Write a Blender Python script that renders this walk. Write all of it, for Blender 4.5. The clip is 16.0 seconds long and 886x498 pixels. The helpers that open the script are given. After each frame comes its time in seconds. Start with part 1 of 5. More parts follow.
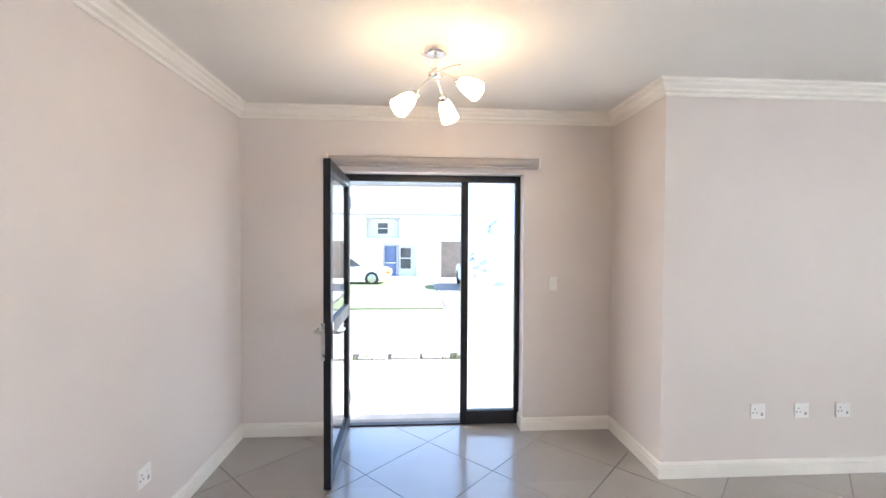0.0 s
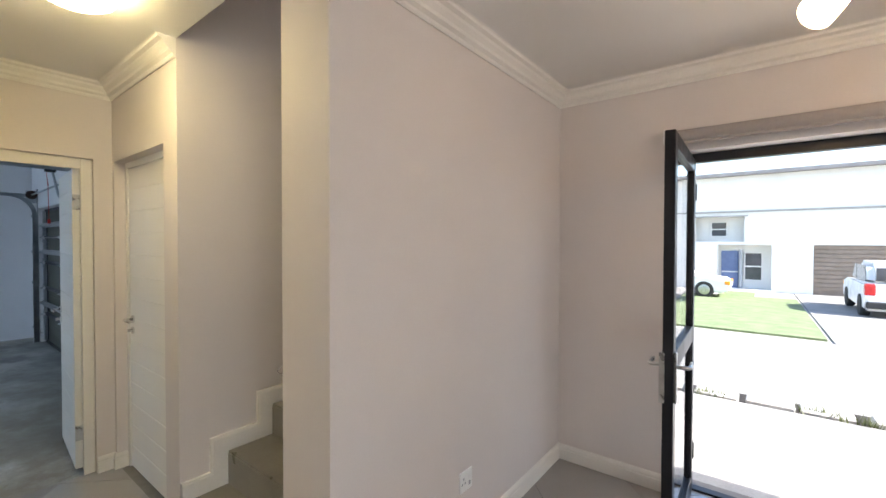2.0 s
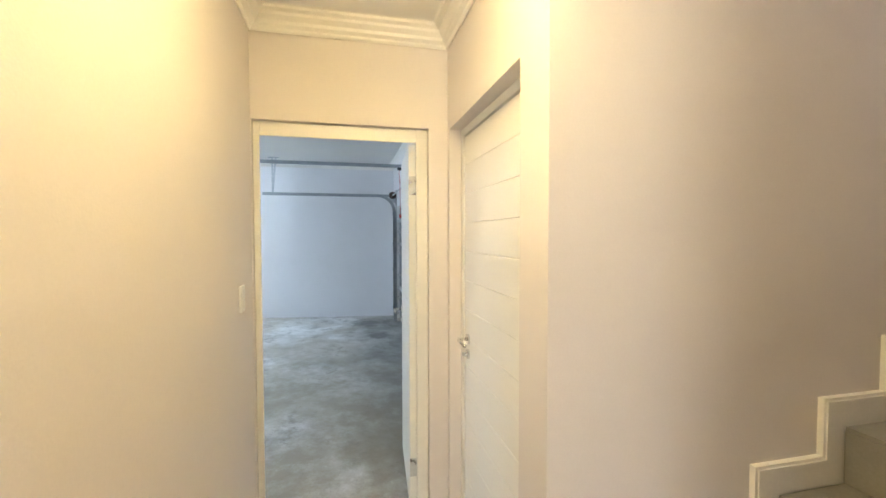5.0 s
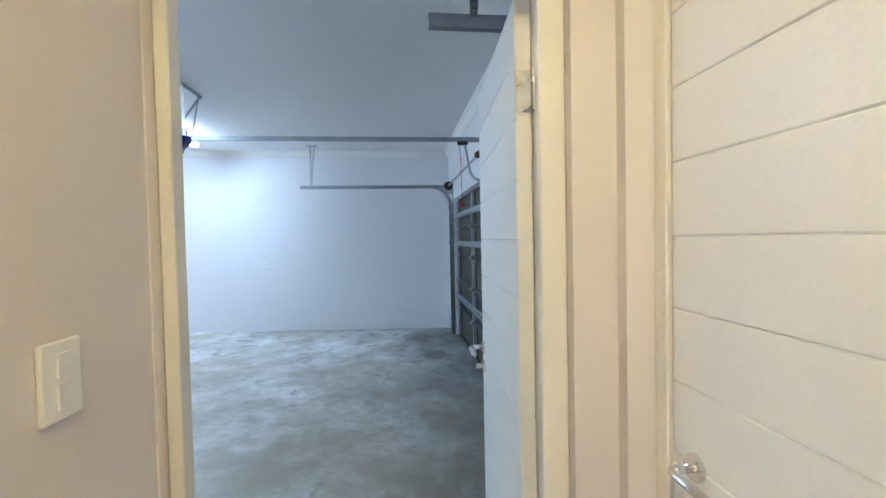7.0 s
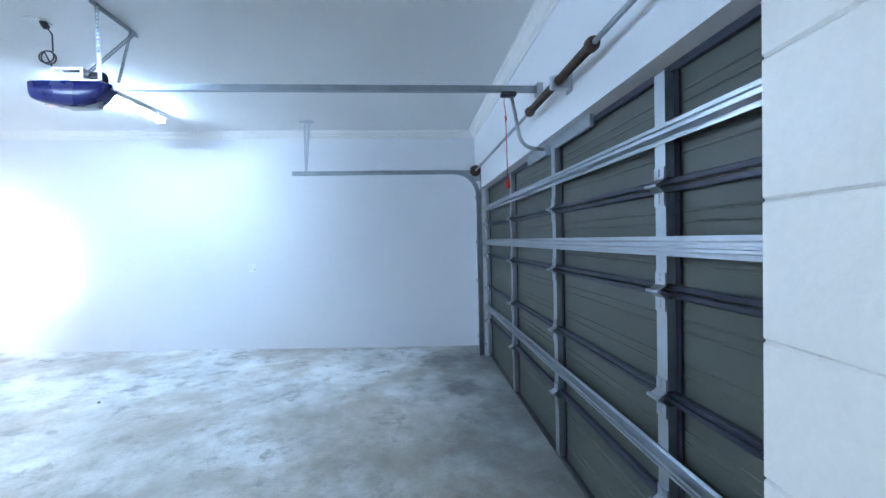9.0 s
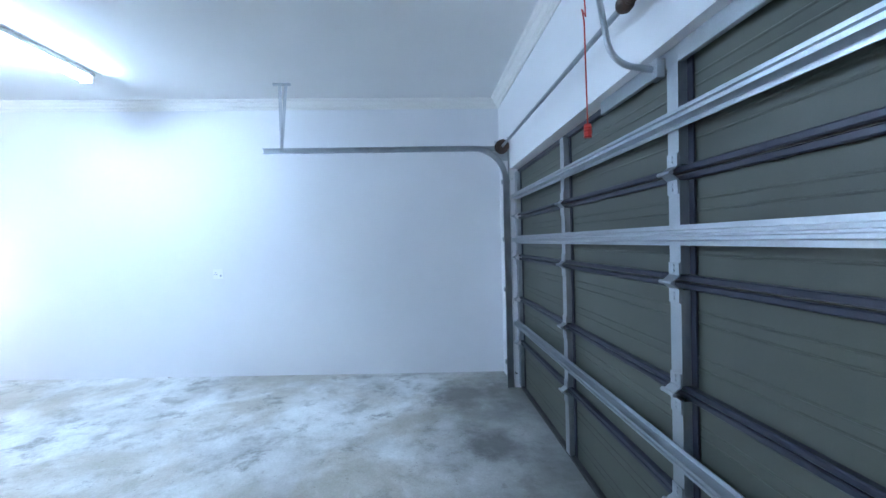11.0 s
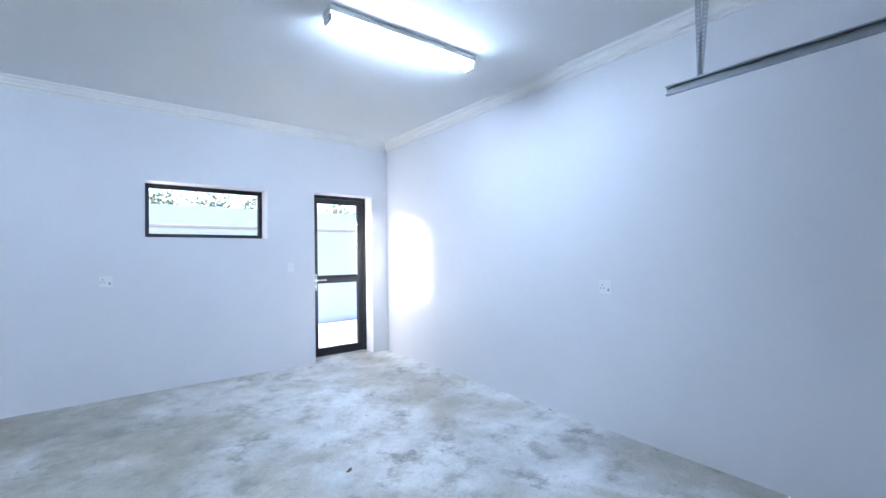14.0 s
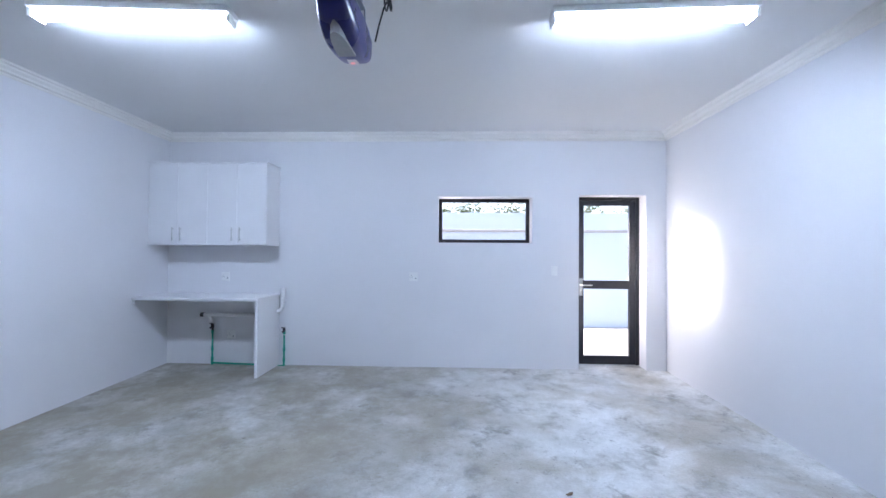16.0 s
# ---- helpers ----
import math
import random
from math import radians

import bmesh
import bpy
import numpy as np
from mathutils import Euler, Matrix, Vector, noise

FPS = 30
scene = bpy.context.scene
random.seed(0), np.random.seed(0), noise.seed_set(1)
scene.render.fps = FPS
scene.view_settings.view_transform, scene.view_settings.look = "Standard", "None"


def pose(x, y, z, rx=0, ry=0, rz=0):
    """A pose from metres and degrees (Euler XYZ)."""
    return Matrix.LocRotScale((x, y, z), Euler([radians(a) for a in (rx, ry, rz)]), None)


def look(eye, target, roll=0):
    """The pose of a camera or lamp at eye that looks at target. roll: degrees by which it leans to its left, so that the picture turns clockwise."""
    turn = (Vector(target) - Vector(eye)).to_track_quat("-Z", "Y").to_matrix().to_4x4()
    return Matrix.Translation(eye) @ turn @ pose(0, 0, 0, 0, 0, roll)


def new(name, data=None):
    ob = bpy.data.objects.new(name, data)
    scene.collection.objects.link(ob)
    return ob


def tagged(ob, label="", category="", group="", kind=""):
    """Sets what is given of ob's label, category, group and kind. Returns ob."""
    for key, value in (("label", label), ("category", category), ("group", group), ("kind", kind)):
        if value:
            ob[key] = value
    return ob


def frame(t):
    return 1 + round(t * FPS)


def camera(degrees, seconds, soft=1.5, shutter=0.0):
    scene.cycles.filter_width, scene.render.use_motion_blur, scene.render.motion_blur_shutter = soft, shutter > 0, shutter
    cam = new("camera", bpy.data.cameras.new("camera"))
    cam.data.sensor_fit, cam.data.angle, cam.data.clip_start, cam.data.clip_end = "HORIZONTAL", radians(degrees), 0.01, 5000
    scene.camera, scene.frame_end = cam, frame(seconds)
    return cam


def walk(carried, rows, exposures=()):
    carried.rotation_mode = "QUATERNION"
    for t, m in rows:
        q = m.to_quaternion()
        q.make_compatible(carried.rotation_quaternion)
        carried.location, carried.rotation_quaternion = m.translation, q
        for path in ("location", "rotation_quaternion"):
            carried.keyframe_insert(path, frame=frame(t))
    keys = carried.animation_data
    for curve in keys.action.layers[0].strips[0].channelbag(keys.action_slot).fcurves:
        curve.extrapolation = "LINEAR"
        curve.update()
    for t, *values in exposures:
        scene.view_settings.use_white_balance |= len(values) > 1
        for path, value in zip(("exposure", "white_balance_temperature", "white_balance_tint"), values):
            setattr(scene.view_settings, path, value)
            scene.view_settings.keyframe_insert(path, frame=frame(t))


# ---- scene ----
# == camera ==
cam = camera(93.8, 16.0)
PATH = [
    (0, (0.158, -0.098, 1.557), (0.284, 1.898, 1.51), 0.3),
    (0.5, (0.168, 0.061, 1.549), (-0.123, 2.039, 1.511), 0.2),
    (1, (0.161, 0.133, 1.553), (-0.507, 2.017, 1.515), 0.2),
    (1.5, (0.069, 0.262, 1.542), (-0.934, 1.992, 1.503), 0.2),
    (2, (-0.045, 0.37, 1.541), (-1.274, 1.948, 1.507), 0.1),
    (2.5, (-0.129, 0.51, 1.547), (-1.604, 1.86, 1.51), 0.0),
    (3, (-0.236, 0.578, 1.56), (-1.876, 1.722, 1.503), 0.2),
    (3.5, (-0.476, 0.605, 1.548), (-2.224, 1.575, 1.496), 0.1),
    (4, (-0.758, 0.669, 1.542), (-2.583, 1.485, 1.482), 0.0),
    (4.5, (-1.082, 0.718, 1.546), (-2.989, 1.317, 1.472), -0.1),
    (5, (-1.433, 0.696, 1.536), (-3.38, 1.151, 1.468), -0.1),
    (5.2, (-1.554, 0.675, 1.523), (-3.504, 1.115, 1.459), -0.2),
    (7.3, (-2.886, 0.745, 1.452), (-4.875, 0.944, 1.397), -1.2),
    (7.5, (-3.023, 0.712, 1.449), (-5.013, 0.907, 1.393), -1.2),
    (8, (-3.358, 0.689, 1.435), (-5.351, 0.847, 1.392), -1.2),
    (8.5, (-3.65, 0.705, 1.423), (-5.644, 0.859, 1.38), -1.3),
    (10.8, (-5.009, 0.732, 1.398), (-7.004, 0.864, 1.348), -1.4),
    (11, (-5.131, 0.728, 1.375), (-7.128, 0.84, 1.339), -1.5),
    (11.5, (-5.462, 0.749, 1.419), (-7.457, 0.628, 1.367), -1.7),
    (12, (-5.754, 0.728, 1.402), (-7.694, 0.243, 1.373), -1.9),
    (12.5, (-6.029, 0.644, 1.301), (-7.848, -0.187, 1.33), -1.8),
    (13, (-6.309, 0.558, 1.332), (-7.96, -0.571, 1.365), -1.5),
    (13.5, (-6.488, 0.424, 1.321), (-7.947, -0.944, 1.358), -1.2),
    (14, (-6.643, 0.312, 1.349), (-7.894, -1.248, 1.386), -0.9),
    (14.5, (-6.793, 0.271, 1.371), (-7.737, -1.492, 1.41), -0.8),
    (15, (-6.888, 0.343, 1.356), (-7.515, -1.555, 1.401), -0.4),
    (15.5, (-6.972, 0.392, 1.389), (-7.249, -1.589, 1.432), -0.0),
    (16, (-7.119, 0.384, 1.425), (-7.053, -1.614, 1.457), 0.4),
]
EXPOSURES = [
    (0, 2.62, 6050, 9), (1, 2.3, 6250, 9), (2, 2.0, 6500, 10), (2.5, 2.05, 6600, 10), (3, 2.32, 6700, 10),
    (3.5, 2.67, 6750, 10), (4, 2.77, 6900, 10), (5, 2.97, 7150, 10), (7.5, 2.65, 6100, 9), (8.5, 2.86, 5900, 8),
    (11, 3.02, 5950, 9), (12.5, 2.92, 6000, 11), (13.5, 2.65, 6150, 13), (14.5, 2.35, 6300, 16), (15, 2.35, 6350, 18),
    (16, 2.35, 6480, 20),
]
walk(cam, [(t, look(eye, target, roll)) for t, eye, target, roll in PATH], EXPOSURES)


# == light ==
world = bpy.data.worlds.new("sky")
scene.world = world
world.use_nodes = True
wn = world.node_tree.nodes
sky = wn.new("ShaderNodeTexSky")
sky.sky_type, sky.sun_disc = "NISHITA", False
sky.sun_elevation, sky.sun_rotation = radians(40.7), radians(92.9)
wn["Background"].inputs["Strength"].default_value = 0.15
world.node_tree.links.new(sky.outputs[0], wn["Background"].inputs["Color"])
sun = new("sun", bpy.data.lights.new("sun", "SUN"))
sun.data.energy, sun.data.angle, sun.data.color = 5.0, radians(0.5), (1, 0.95, 0.88)
sun.matrix_world = look((30, -1.5, 26), (0, 0, 0))

SHADE_GLOW = 6.0     # frosted shades of the entrance lamp
DOME_GLOW = 11.2      # round lamp of the corridor
TUBE_GLOW = 24.2      # tube lights of the garage


def daylight_fill(m, wide, high, watts, colour, spread=180):
    """An area lamp added in a door's or window's opening, standing in for daylight."""
    d = bpy.data.lights.new("daylight_fill", "AREA")
    d.shape, d.size, d.size_y, d.energy, d.color = "RECTANGLE", wide, high, watts, colour
    d.spread = radians(spread)
    new("daylight_fill", d).matrix_world = m


# added fill for the living room, inside its unseen window
daylight_fill(pose(5.98, -2.5, 1.12, 90, 0, 90), 2.8, 2.0, 17, (0.95, 0.96, 1.0))
# added narrow beam that shapes the bright patch on the garage's west wall
daylight_fill(look((-8.937, -4.80, 1.52), (-9.637, -4.075, 1.32)), 0.50, 0.8, 2.6, (1.0, 0.96, 0.90), 22)
# added lamps on the east reveals, turned across to brighten the west side
daylight_fill(pose(-8.556, -4.61, 1.15, 90, 0, 90), 0.15, 1.3, 1.9, (1.0, 0.98, 0.96), 150)
daylight_fill(pose(-6.904, -4.61, 1.85, 90, 0, 90), 0.15, 0.46, 0.4, (1.0, 0.98, 0.96), 145)
# added blue fill high in the stairwell
daylight_fill(pose(-1.55, 4.05, 4.0, 90, 0, 90), 0.4, 0.5, 1.2, (0.55, 0.76, 1.0))


# == materials ==
def surface(name, c1, c2, scale=2.0, rough=0.6, metal=0.0, bump=0.0, grain=60.0, rough_var=0.08, fine=0.06, contrast=(0.35, 0.65)):
    """A material that drifts between two colours at one scale, with finer grain and relief."""
    m = bpy.data.materials.new(name)
    m.use_nodes = True
    nt, lk = m.node_tree.nodes, m.node_tree.links
    b = nt["Principled BSDF"]
    b.inputs["Metallic"].default_value = metal
    tc = nt.new("ShaderNodeTexCoord")
    big = nt.new("ShaderNodeTexNoise")
    big.inputs["Scale"].default_value, big.inputs["Detail"].default_value = scale, 5
    small = nt.new("ShaderNodeTexNoise")
    small.inputs["Scale"].default_value, small.inputs["Detail"].default_value = grain, 3
    for n in (big, small):
        lk.new(tc.outputs["Object"], n.inputs["Vector"])
    ramp = nt.new("ShaderNodeValToRGB")
    ramp.color_ramp.elements[0].position, ramp.color_ramp.elements[1].position = contrast
    ramp.color_ramp.elements[0].color, ramp.color_ramp.elements[1].color = (*c1, 1), (*c2, 1)
    lk.new(big.outputs["Fac"], ramp.inputs["Fac"])
    hsv = nt.new("ShaderNodeHueSaturation")
    span = nt.new("ShaderNodeMapRange")
    span.inputs["From Min"].default_value, span.inputs["From Max"].default_value = 0.3, 0.7
    span.inputs["To Min"].default_value, span.inputs["To Max"].default_value = 1 - fine, 1 + fine
    lk.new(small.outputs["Fac"], span.inputs["Value"])
    lk.new(span.outputs["Result"], hsv.inputs["Value"])
    lk.new(ramp.outputs["Color"], hsv.inputs["Color"])
    lk.new(hsv.outputs["Color"], b.inputs["Base Color"])
    rr = nt.new("ShaderNodeMapRange")
    rr.inputs["From Min"].default_value, rr.inputs["From Max"].default_value = 0.3, 0.7
    rr.inputs["To Min"].default_value, rr.inputs["To Max"].default_value = max(rough - rough_var, 0.02), min(rough + rough_var, 1)
    lk.new(big.outputs["Fac"], rr.inputs["Value"])
    lk.new(rr.outputs["Result"], b.inputs["Roughness"])
    if bump:
        bn = nt.new("ShaderNodeBump")
        bn.inputs["Strength"].default_value, bn.inputs["Distance"].default_value = bump, 0.01
        lk.new(small.outputs["Fac"], bn.inputs["Height"])
        lk.new(bn.outputs["Normal"], b.inputs["Normal"])
    return m


def glowing(name, colour, strength):
    m = bpy.data.materials.new(name)
    m.use_nodes = True
    b = m.node_tree.nodes["Principled BSDF"]
    b.inputs["Base Color"].default_value = (0.9, 0.9, 0.88, 1)
    b.inputs["Emission Color"].default_value, b.inputs["Emission Strength"].default_value = (*colour, 1), strength
    return m


def clear_glass(name, tint, rough):
    m = bpy.data.materials.new(name)
    m.use_nodes = True
    b = m.node_tree.nodes["Principled BSDF"]
    b.inputs["Base Color"].default_value = (*tint, 1)
    b.inputs["Roughness"].default_value, b.inputs["Transmission Weight"].default_value, b.inputs["IOR"].default_value = rough, 1.0, 1.45
    return m


def worn_concrete(name):
    """Power-floated garage slab: pale cement with cloudy grey patches, brown stains and dark specks."""
    m = bpy.data.materials.new(name)
    m.use_nodes = True
    nt, lk = m.node_tree.nodes, m.node_tree.links
    b = nt["Principled BSDF"]
    tc = nt.new("ShaderNodeTexCoord")

    def tex(scale, detail, rough, stretch=(1, 1, 1), turn=0.0, warp=0.0):
        mp = nt.new("ShaderNodeMapping")
        mp.inputs["Scale"].default_value, mp.inputs["Rotation"].default_value = stretch, (0, 0, turn)
        lk.new(tc.outputs["Object"], mp.inputs["Vector"])
        n = nt.new("ShaderNodeTexNoise")
        n.inputs["Scale"].default_value, n.inputs["Detail"].default_value = scale, detail
        n.inputs["Roughness"].default_value, n.inputs["Distortion"].default_value = rough, warp
        lk.new(mp.outputs["Vector"], n.inputs["Vector"])
        return n.outputs["Fac"]

    def ramp(fac, stops):
        r = nt.new("ShaderNodeValToRGB")
        r.color_ramp.elements[0].position, r.color_ramp.elements[0].color = stops[0][0], (*stops[0][1], 1)
        r.color_ramp.elements[1].position, r.color_ramp.elements[1].color = stops[-1][0], (*stops[-1][1], 1)
        for p, c in stops[1:-1]:
            r.color_ramp.elements.new(p).color = (*c, 1)
        lk.new(fac, r.inputs["Fac"])
        return r.outputs["Color"]

    def mix(kind, a, bb, fac=1.0):
        x = nt.new("ShaderNodeMix")
        x.data_type, x.blend_type = "RGBA", kind
        if isinstance(fac, float):
            x.inputs["Factor"].default_value = fac
        else:
            lk.new(fac, x.inputs["Factor"])
        lk.new(a, x.inputs["A"])
        if isinstance(bb, tuple):
            x.inputs["B"].default_value = (*bb, 1)
        else:
            lk.new(bb, x.inputs["B"])
        return x.outputs["Result"]

    cloud = tex(1.15, 10, 0.6, (1, 1, 1), 0.2, 0.0)
    patch = tex(3.8, 11, 0.66, (1, 1, 1), -0.15, 0.1)
    stain = tex(0.9, 7, 0.66, (1, 1, 1), 1.1, 0.4)
    speck = tex(26.0, 4, 0.7)
    grain = tex(70.0, 4, 0.7)
    smudge = tex(2.8, 12, 0.74, (1, 1, 1), 0.6, 0.15)
    base = ramp(cloud, [(0.33, (0.37, 0.37, 0.36)), (0.46, (0.585, 0.588, 0.58)), (0.58, (0.71, 0.715, 0.71))])
    base = mix("MULTIPLY", base, ramp(patch, [(0.34, (0.5, 0.49, 0.46)), (0.46, (0.9, 0.9, 0.885)), (0.60, (1.1, 1.1, 1.1))]), 0.85)
    brown = ramp(stain, [(0.46, (0, 0, 0)), (0.60, (0.7, 0.7, 0.7))])
    base = mix("MIX", base, (0.37, 0.33, 0.26), brown)
    base = mix("MIX", base, (0.19, 0.185, 0.17), ramp(smudge, [(0.35, (0.8, 0.8, 0.8)), (0.44, (0, 0, 0))]))
    dark = ramp(speck, [(0.30, (1, 1, 1)), (0.37, (0, 0, 0))])
    base = mix("MIX", base, (0.16, 0.15, 0.135), mix("MULTIPLY", dark, brown, 0.55))
    base = mix("MULTIPLY", base, ramp(grain, [(0.3, (0.82, 0.82, 0.81)), (0.7, (1.1, 1.1, 1.1))]), 0.8)
    # browner and patchy, increasingly so towards the east side of the floor
    side = nt.new("ShaderNodeSeparateXYZ")
    lk.new(tc.outputs["Object"], side.inputs["Vector"])
    east = nt.new("ShaderNodeMapRange")
    east.inputs["From Min"].default_value, east.inputs["From Max"].default_value = -8.3, -5.9
    lk.new(side.outputs["X"], east.inputs["Value"])
    east_brown = mix("MULTIPLY", ramp(east.outputs["Result"], [(0.0, (0, 0, 0)), (1.0, (0.9, 0.9, 0.9))]), ramp(tex(1.7, 11, 0.68, (1, 1, 1), 0.9, 0.1), [(0.42, (1, 1, 1)), (0.62, (0.2, 0.2, 0.2))]))
    base = mix("MIX", base, (0.265, 0.235, 0.172), east_brown)
    # tyre dirt inside the garage door
    sep = nt.new("ShaderNodeSeparateXYZ")
    lk.new(tc.outputs["Object"], sep.inputs["Vector"])
    near = nt.new("ShaderNodeMapRange")
    near.inputs["From Min"].default_value, near.inputs["From Max"].default_value = 0.6, 1.65
    lk.new(sep.outputs["Y"], near.inputs["Value"])
    dirt = mix("MULTIPLY", ramp(near.outputs["Result"], [(0.0, (0, 0, 0)), (1.0, (1, 1, 1))]), ramp(cloud, [(0.36, (1, 1, 1)), (0.62, (0.6, 0.6, 0.6))]))
    base = mix("MIX", base, (0.115, 0.12, 0.115), dirt)
    # oily stains in the corner by the door track
    for x, y, reach in ((-8.9, 1.1, 0.42), (-7.95, 1.25, 0.3), (-7.25, -2.3, 0.12)):
        far = nt.new("ShaderNodeVectorMath")
        far.operation = "DISTANCE"
        far.inputs[1].default_value = (x, y, -0.02)
        lk.new(tc.outputs["Object"], far.inputs[0])
        wob = nt.new("ShaderNodeMath")
        wob.operation = "MULTIPLY_ADD"
        wob.inputs[1].default_value = 1.6 * reach
        lk.new(patch, wob.inputs[0])
        lk.new(far.outputs["Value"], wob.inputs[2])
        edge = nt.new("ShaderNodeMapRange")
        edge.inputs["From Min"].default_value, edge.inputs["From Max"].default_value = 1.15 * reach, 1.75 * reach
        edge.inputs["To Min"].default_value, edge.inputs["To Max"].default_value = 0.75, 0.0
        lk.new(wob.outputs["Value"], edge.inputs["Value"])
        base = mix("MIX", base, (0.1, 0.1, 0.092), edge.outputs["Result"])
    lk.new(base, b.inputs["Base Color"])
    lk.new(ramp(patch, [(0.3, (0.52, 0.52, 0.52)), (0.7, (0.36, 0.36, 0.36))]), b.inputs["Roughness"])
    bn = nt.new("ShaderNodeBump")
    bn.inputs["Strength"].default_value, bn.inputs["Distance"].default_value = 0.25, 0.006
    lk.new(patch, bn.inputs["Height"])
    lk.new(bn.outputs["Normal"], b.inputs["Normal"])
    return m


def tile_face(name):
    """Grey porcelain tile, each a little different in tone, with a soft cloud, fine speckle and a polished glaze."""
    m = bpy.data.materials.new(name)
    m.use_nodes = True
    nt, lk = m.node_tree.nodes, m.node_tree.links
    b = nt["Principled BSDF"]
    b.inputs["Roughness"].default_value, b.inputs["Specular IOR Level"].default_value = 0.3, 0.7
    b.inputs["Coat Weight"].default_value, b.inputs["Coat Roughness"].default_value, b.inputs["Coat IOR"].default_value = 1.0, 0.14, 1.7
    geo = nt.new("ShaderNodeNewGeometry")
    tone = None
    for scale, detail, lo, hi in ((2.2, 4, 0.93, 1.07), (130.0, 2, 0.95, 1.05)):
        n = nt.new("ShaderNodeTexNoise")
        n.inputs["Scale"].default_value, n.inputs["Detail"].default_value = scale, detail
        lk.new(geo.outputs["Position"], n.inputs["Vector"])
        r = nt.new("ShaderNodeMapRange")
        r.inputs["From Min"].default_value, r.inputs["From Max"].default_value = 0.3, 0.7
        r.inputs["To Min"].default_value, r.inputs["To Max"].default_value = lo, hi
        lk.new(n.outputs["Fac"], r.inputs["Value"])
        if tone is None:
            tone = r.outputs["Result"]
        else:
            x = nt.new("ShaderNodeMath")
            x.operation = "MULTIPLY"
            lk.new(tone, x.inputs[0])
            lk.new(r.outputs["Result"], x.inputs[1])
            tone = x.outputs["Value"]
    info = nt.new("ShaderNodeObjectInfo")
    span = nt.new("ShaderNodeMapRange")
    span.inputs["To Min"].default_value, span.inputs["To Max"].default_value = 0.95, 1.05
    lk.new(info.outputs["Random"], span.inputs["Value"])
    x = nt.new("ShaderNodeMath")
    x.operation = "MULTIPLY"
    lk.new(tone, x.inputs[0])
    lk.new(span.outputs["Result"], x.inputs[1])
    h = nt.new("ShaderNodeHueSaturation")
    h.inputs["Color"].default_value = (0.33, 0.312, 0.29, 1)
    lk.new(x.outputs["Value"], h.inputs["Value"])
    lk.new(h.outputs["Color"], b.inputs["Base Color"])
    return m


PAINT = surface("wall_paint", (0.668, 0.622, 0.602), (0.708, 0.662, 0.642), 0.8, 0.62, 0, 0.06, 160, 0.05, 0.015)
GPAINT = surface("garage_paint", (0.735, 0.732, 0.745), (0.77, 0.766, 0.78), 0.7, 0.55, 0, 0.06, 160, 0.06, 0.015)
CEIL = surface("ceiling_paint", (0.78, 0.775, 0.76), (0.82, 0.815, 0.80), 0.6, 0.75, 0, 0.03, 120, 0.04, 0.01)
TRIM = surface("trim_paint", (0.78, 0.76, 0.72), (0.83, 0.81, 0.77), 2.0, 0.4, 0, 0.02, 90, 0.06, 0.02)
DOORW = surface("door_paint", (0.76, 0.74, 0.69), (0.81, 0.79, 0.74), 1.5, 0.38, 0, 0.04, 110, 0.06, 0.02)
TILE = tile_face("porcelain_tile")
GROUT = surface("grout", (0.16, 0.15, 0.14), (0.22, 0.21, 0.2), 8, 0.9, 0, 0.1, 200)
STEPT = surface("stair_tile", (0.2, 0.19, 0.172), (0.26, 0.25, 0.225), 4.0, 0.35, 0, 0.03, 120)
CONC = worn_concrete("garage_concrete")
BLACK = surface("black_aluminium", (0.012, 0.013, 0.018), (0.02, 0.021, 0.027), 6, 0.38, 0.3, 0.01, 300)
GALV = surface("galvanised_steel", (0.43, 0.46, 0.49), (0.50, 0.53, 0.56), 9, 0.34, 0.9, 0.01, 120, 0.06, 0.04)
# darker copy of the galvanised steel, with the shade put into its colour
SHADEDSTEEL = surface("shaded_steel", (0.31, 0.335, 0.36), (0.38, 0.405, 0.43), 9, 0.36, 0.9, 0.01, 120, 0.06, 0.05)
# dark paint of the section rails, also the painted shadow beside the stiles
DARKRAILSHADE = surface("dark_rail_and_stile_shadow", (0.02, 0.022, 0.038), (0.032, 0.035, 0.055), 8, 0.4, 0.2, 0.02, 100)
OLIVE = surface("olive_panel_steel", (0.066, 0.071, 0.056), (0.084, 0.09, 0.071), 1.5, 0.5, 0.1, 0.03, 220, 0.06, 0.04)
RUST = surface("oiled_spring_steel", (0.05, 0.035, 0.028), (0.1, 0.065, 0.05), 20, 0.55, 0.6, 0.15, 150)
CHROME = surface("chrome", (0.72, 0.72, 0.72), (0.8, 0.8, 0.8), 10, 0.12, 1.0, 0, 60, 0.04, 0.02)
STEEL = surface("satin_steel", (0.5, 0.5, 0.49), (0.6, 0.6, 0.59), 25, 0.3, 1.0, 0.01, 200, 0.05)
PLASTIC = surface("white_plastic", (0.8, 0.8, 0.79), (0.84, 0.84, 0.83), 10, 0.3, 0, 0, 60, 0.03, 0.01)
GREYP = surface("grey_plastic", (0.3, 0.31, 0.33), (0.36, 0.37, 0.39), 10, 0.4, 0, 0, 60)
BLACKP = surface("black_plastic", (0.015, 0.015, 0.016), (0.025, 0.025, 0.026), 10, 0.45)
BLUEP = surface("blue_plastic", (0.02, 0.022, 0.13), (0.03, 0.032, 0.17), 8, 0.28, 0, 0, 60, 0.05)
REDP = surface("red_plastic", (0.5, 0.03, 0.02), (0.6, 0.04, 0.03), 10, 0.45)
DRYLEAF = surface("dry_leaf", (0.12, 0.075, 0.04), (0.2, 0.13, 0.07), 30, 0.8)
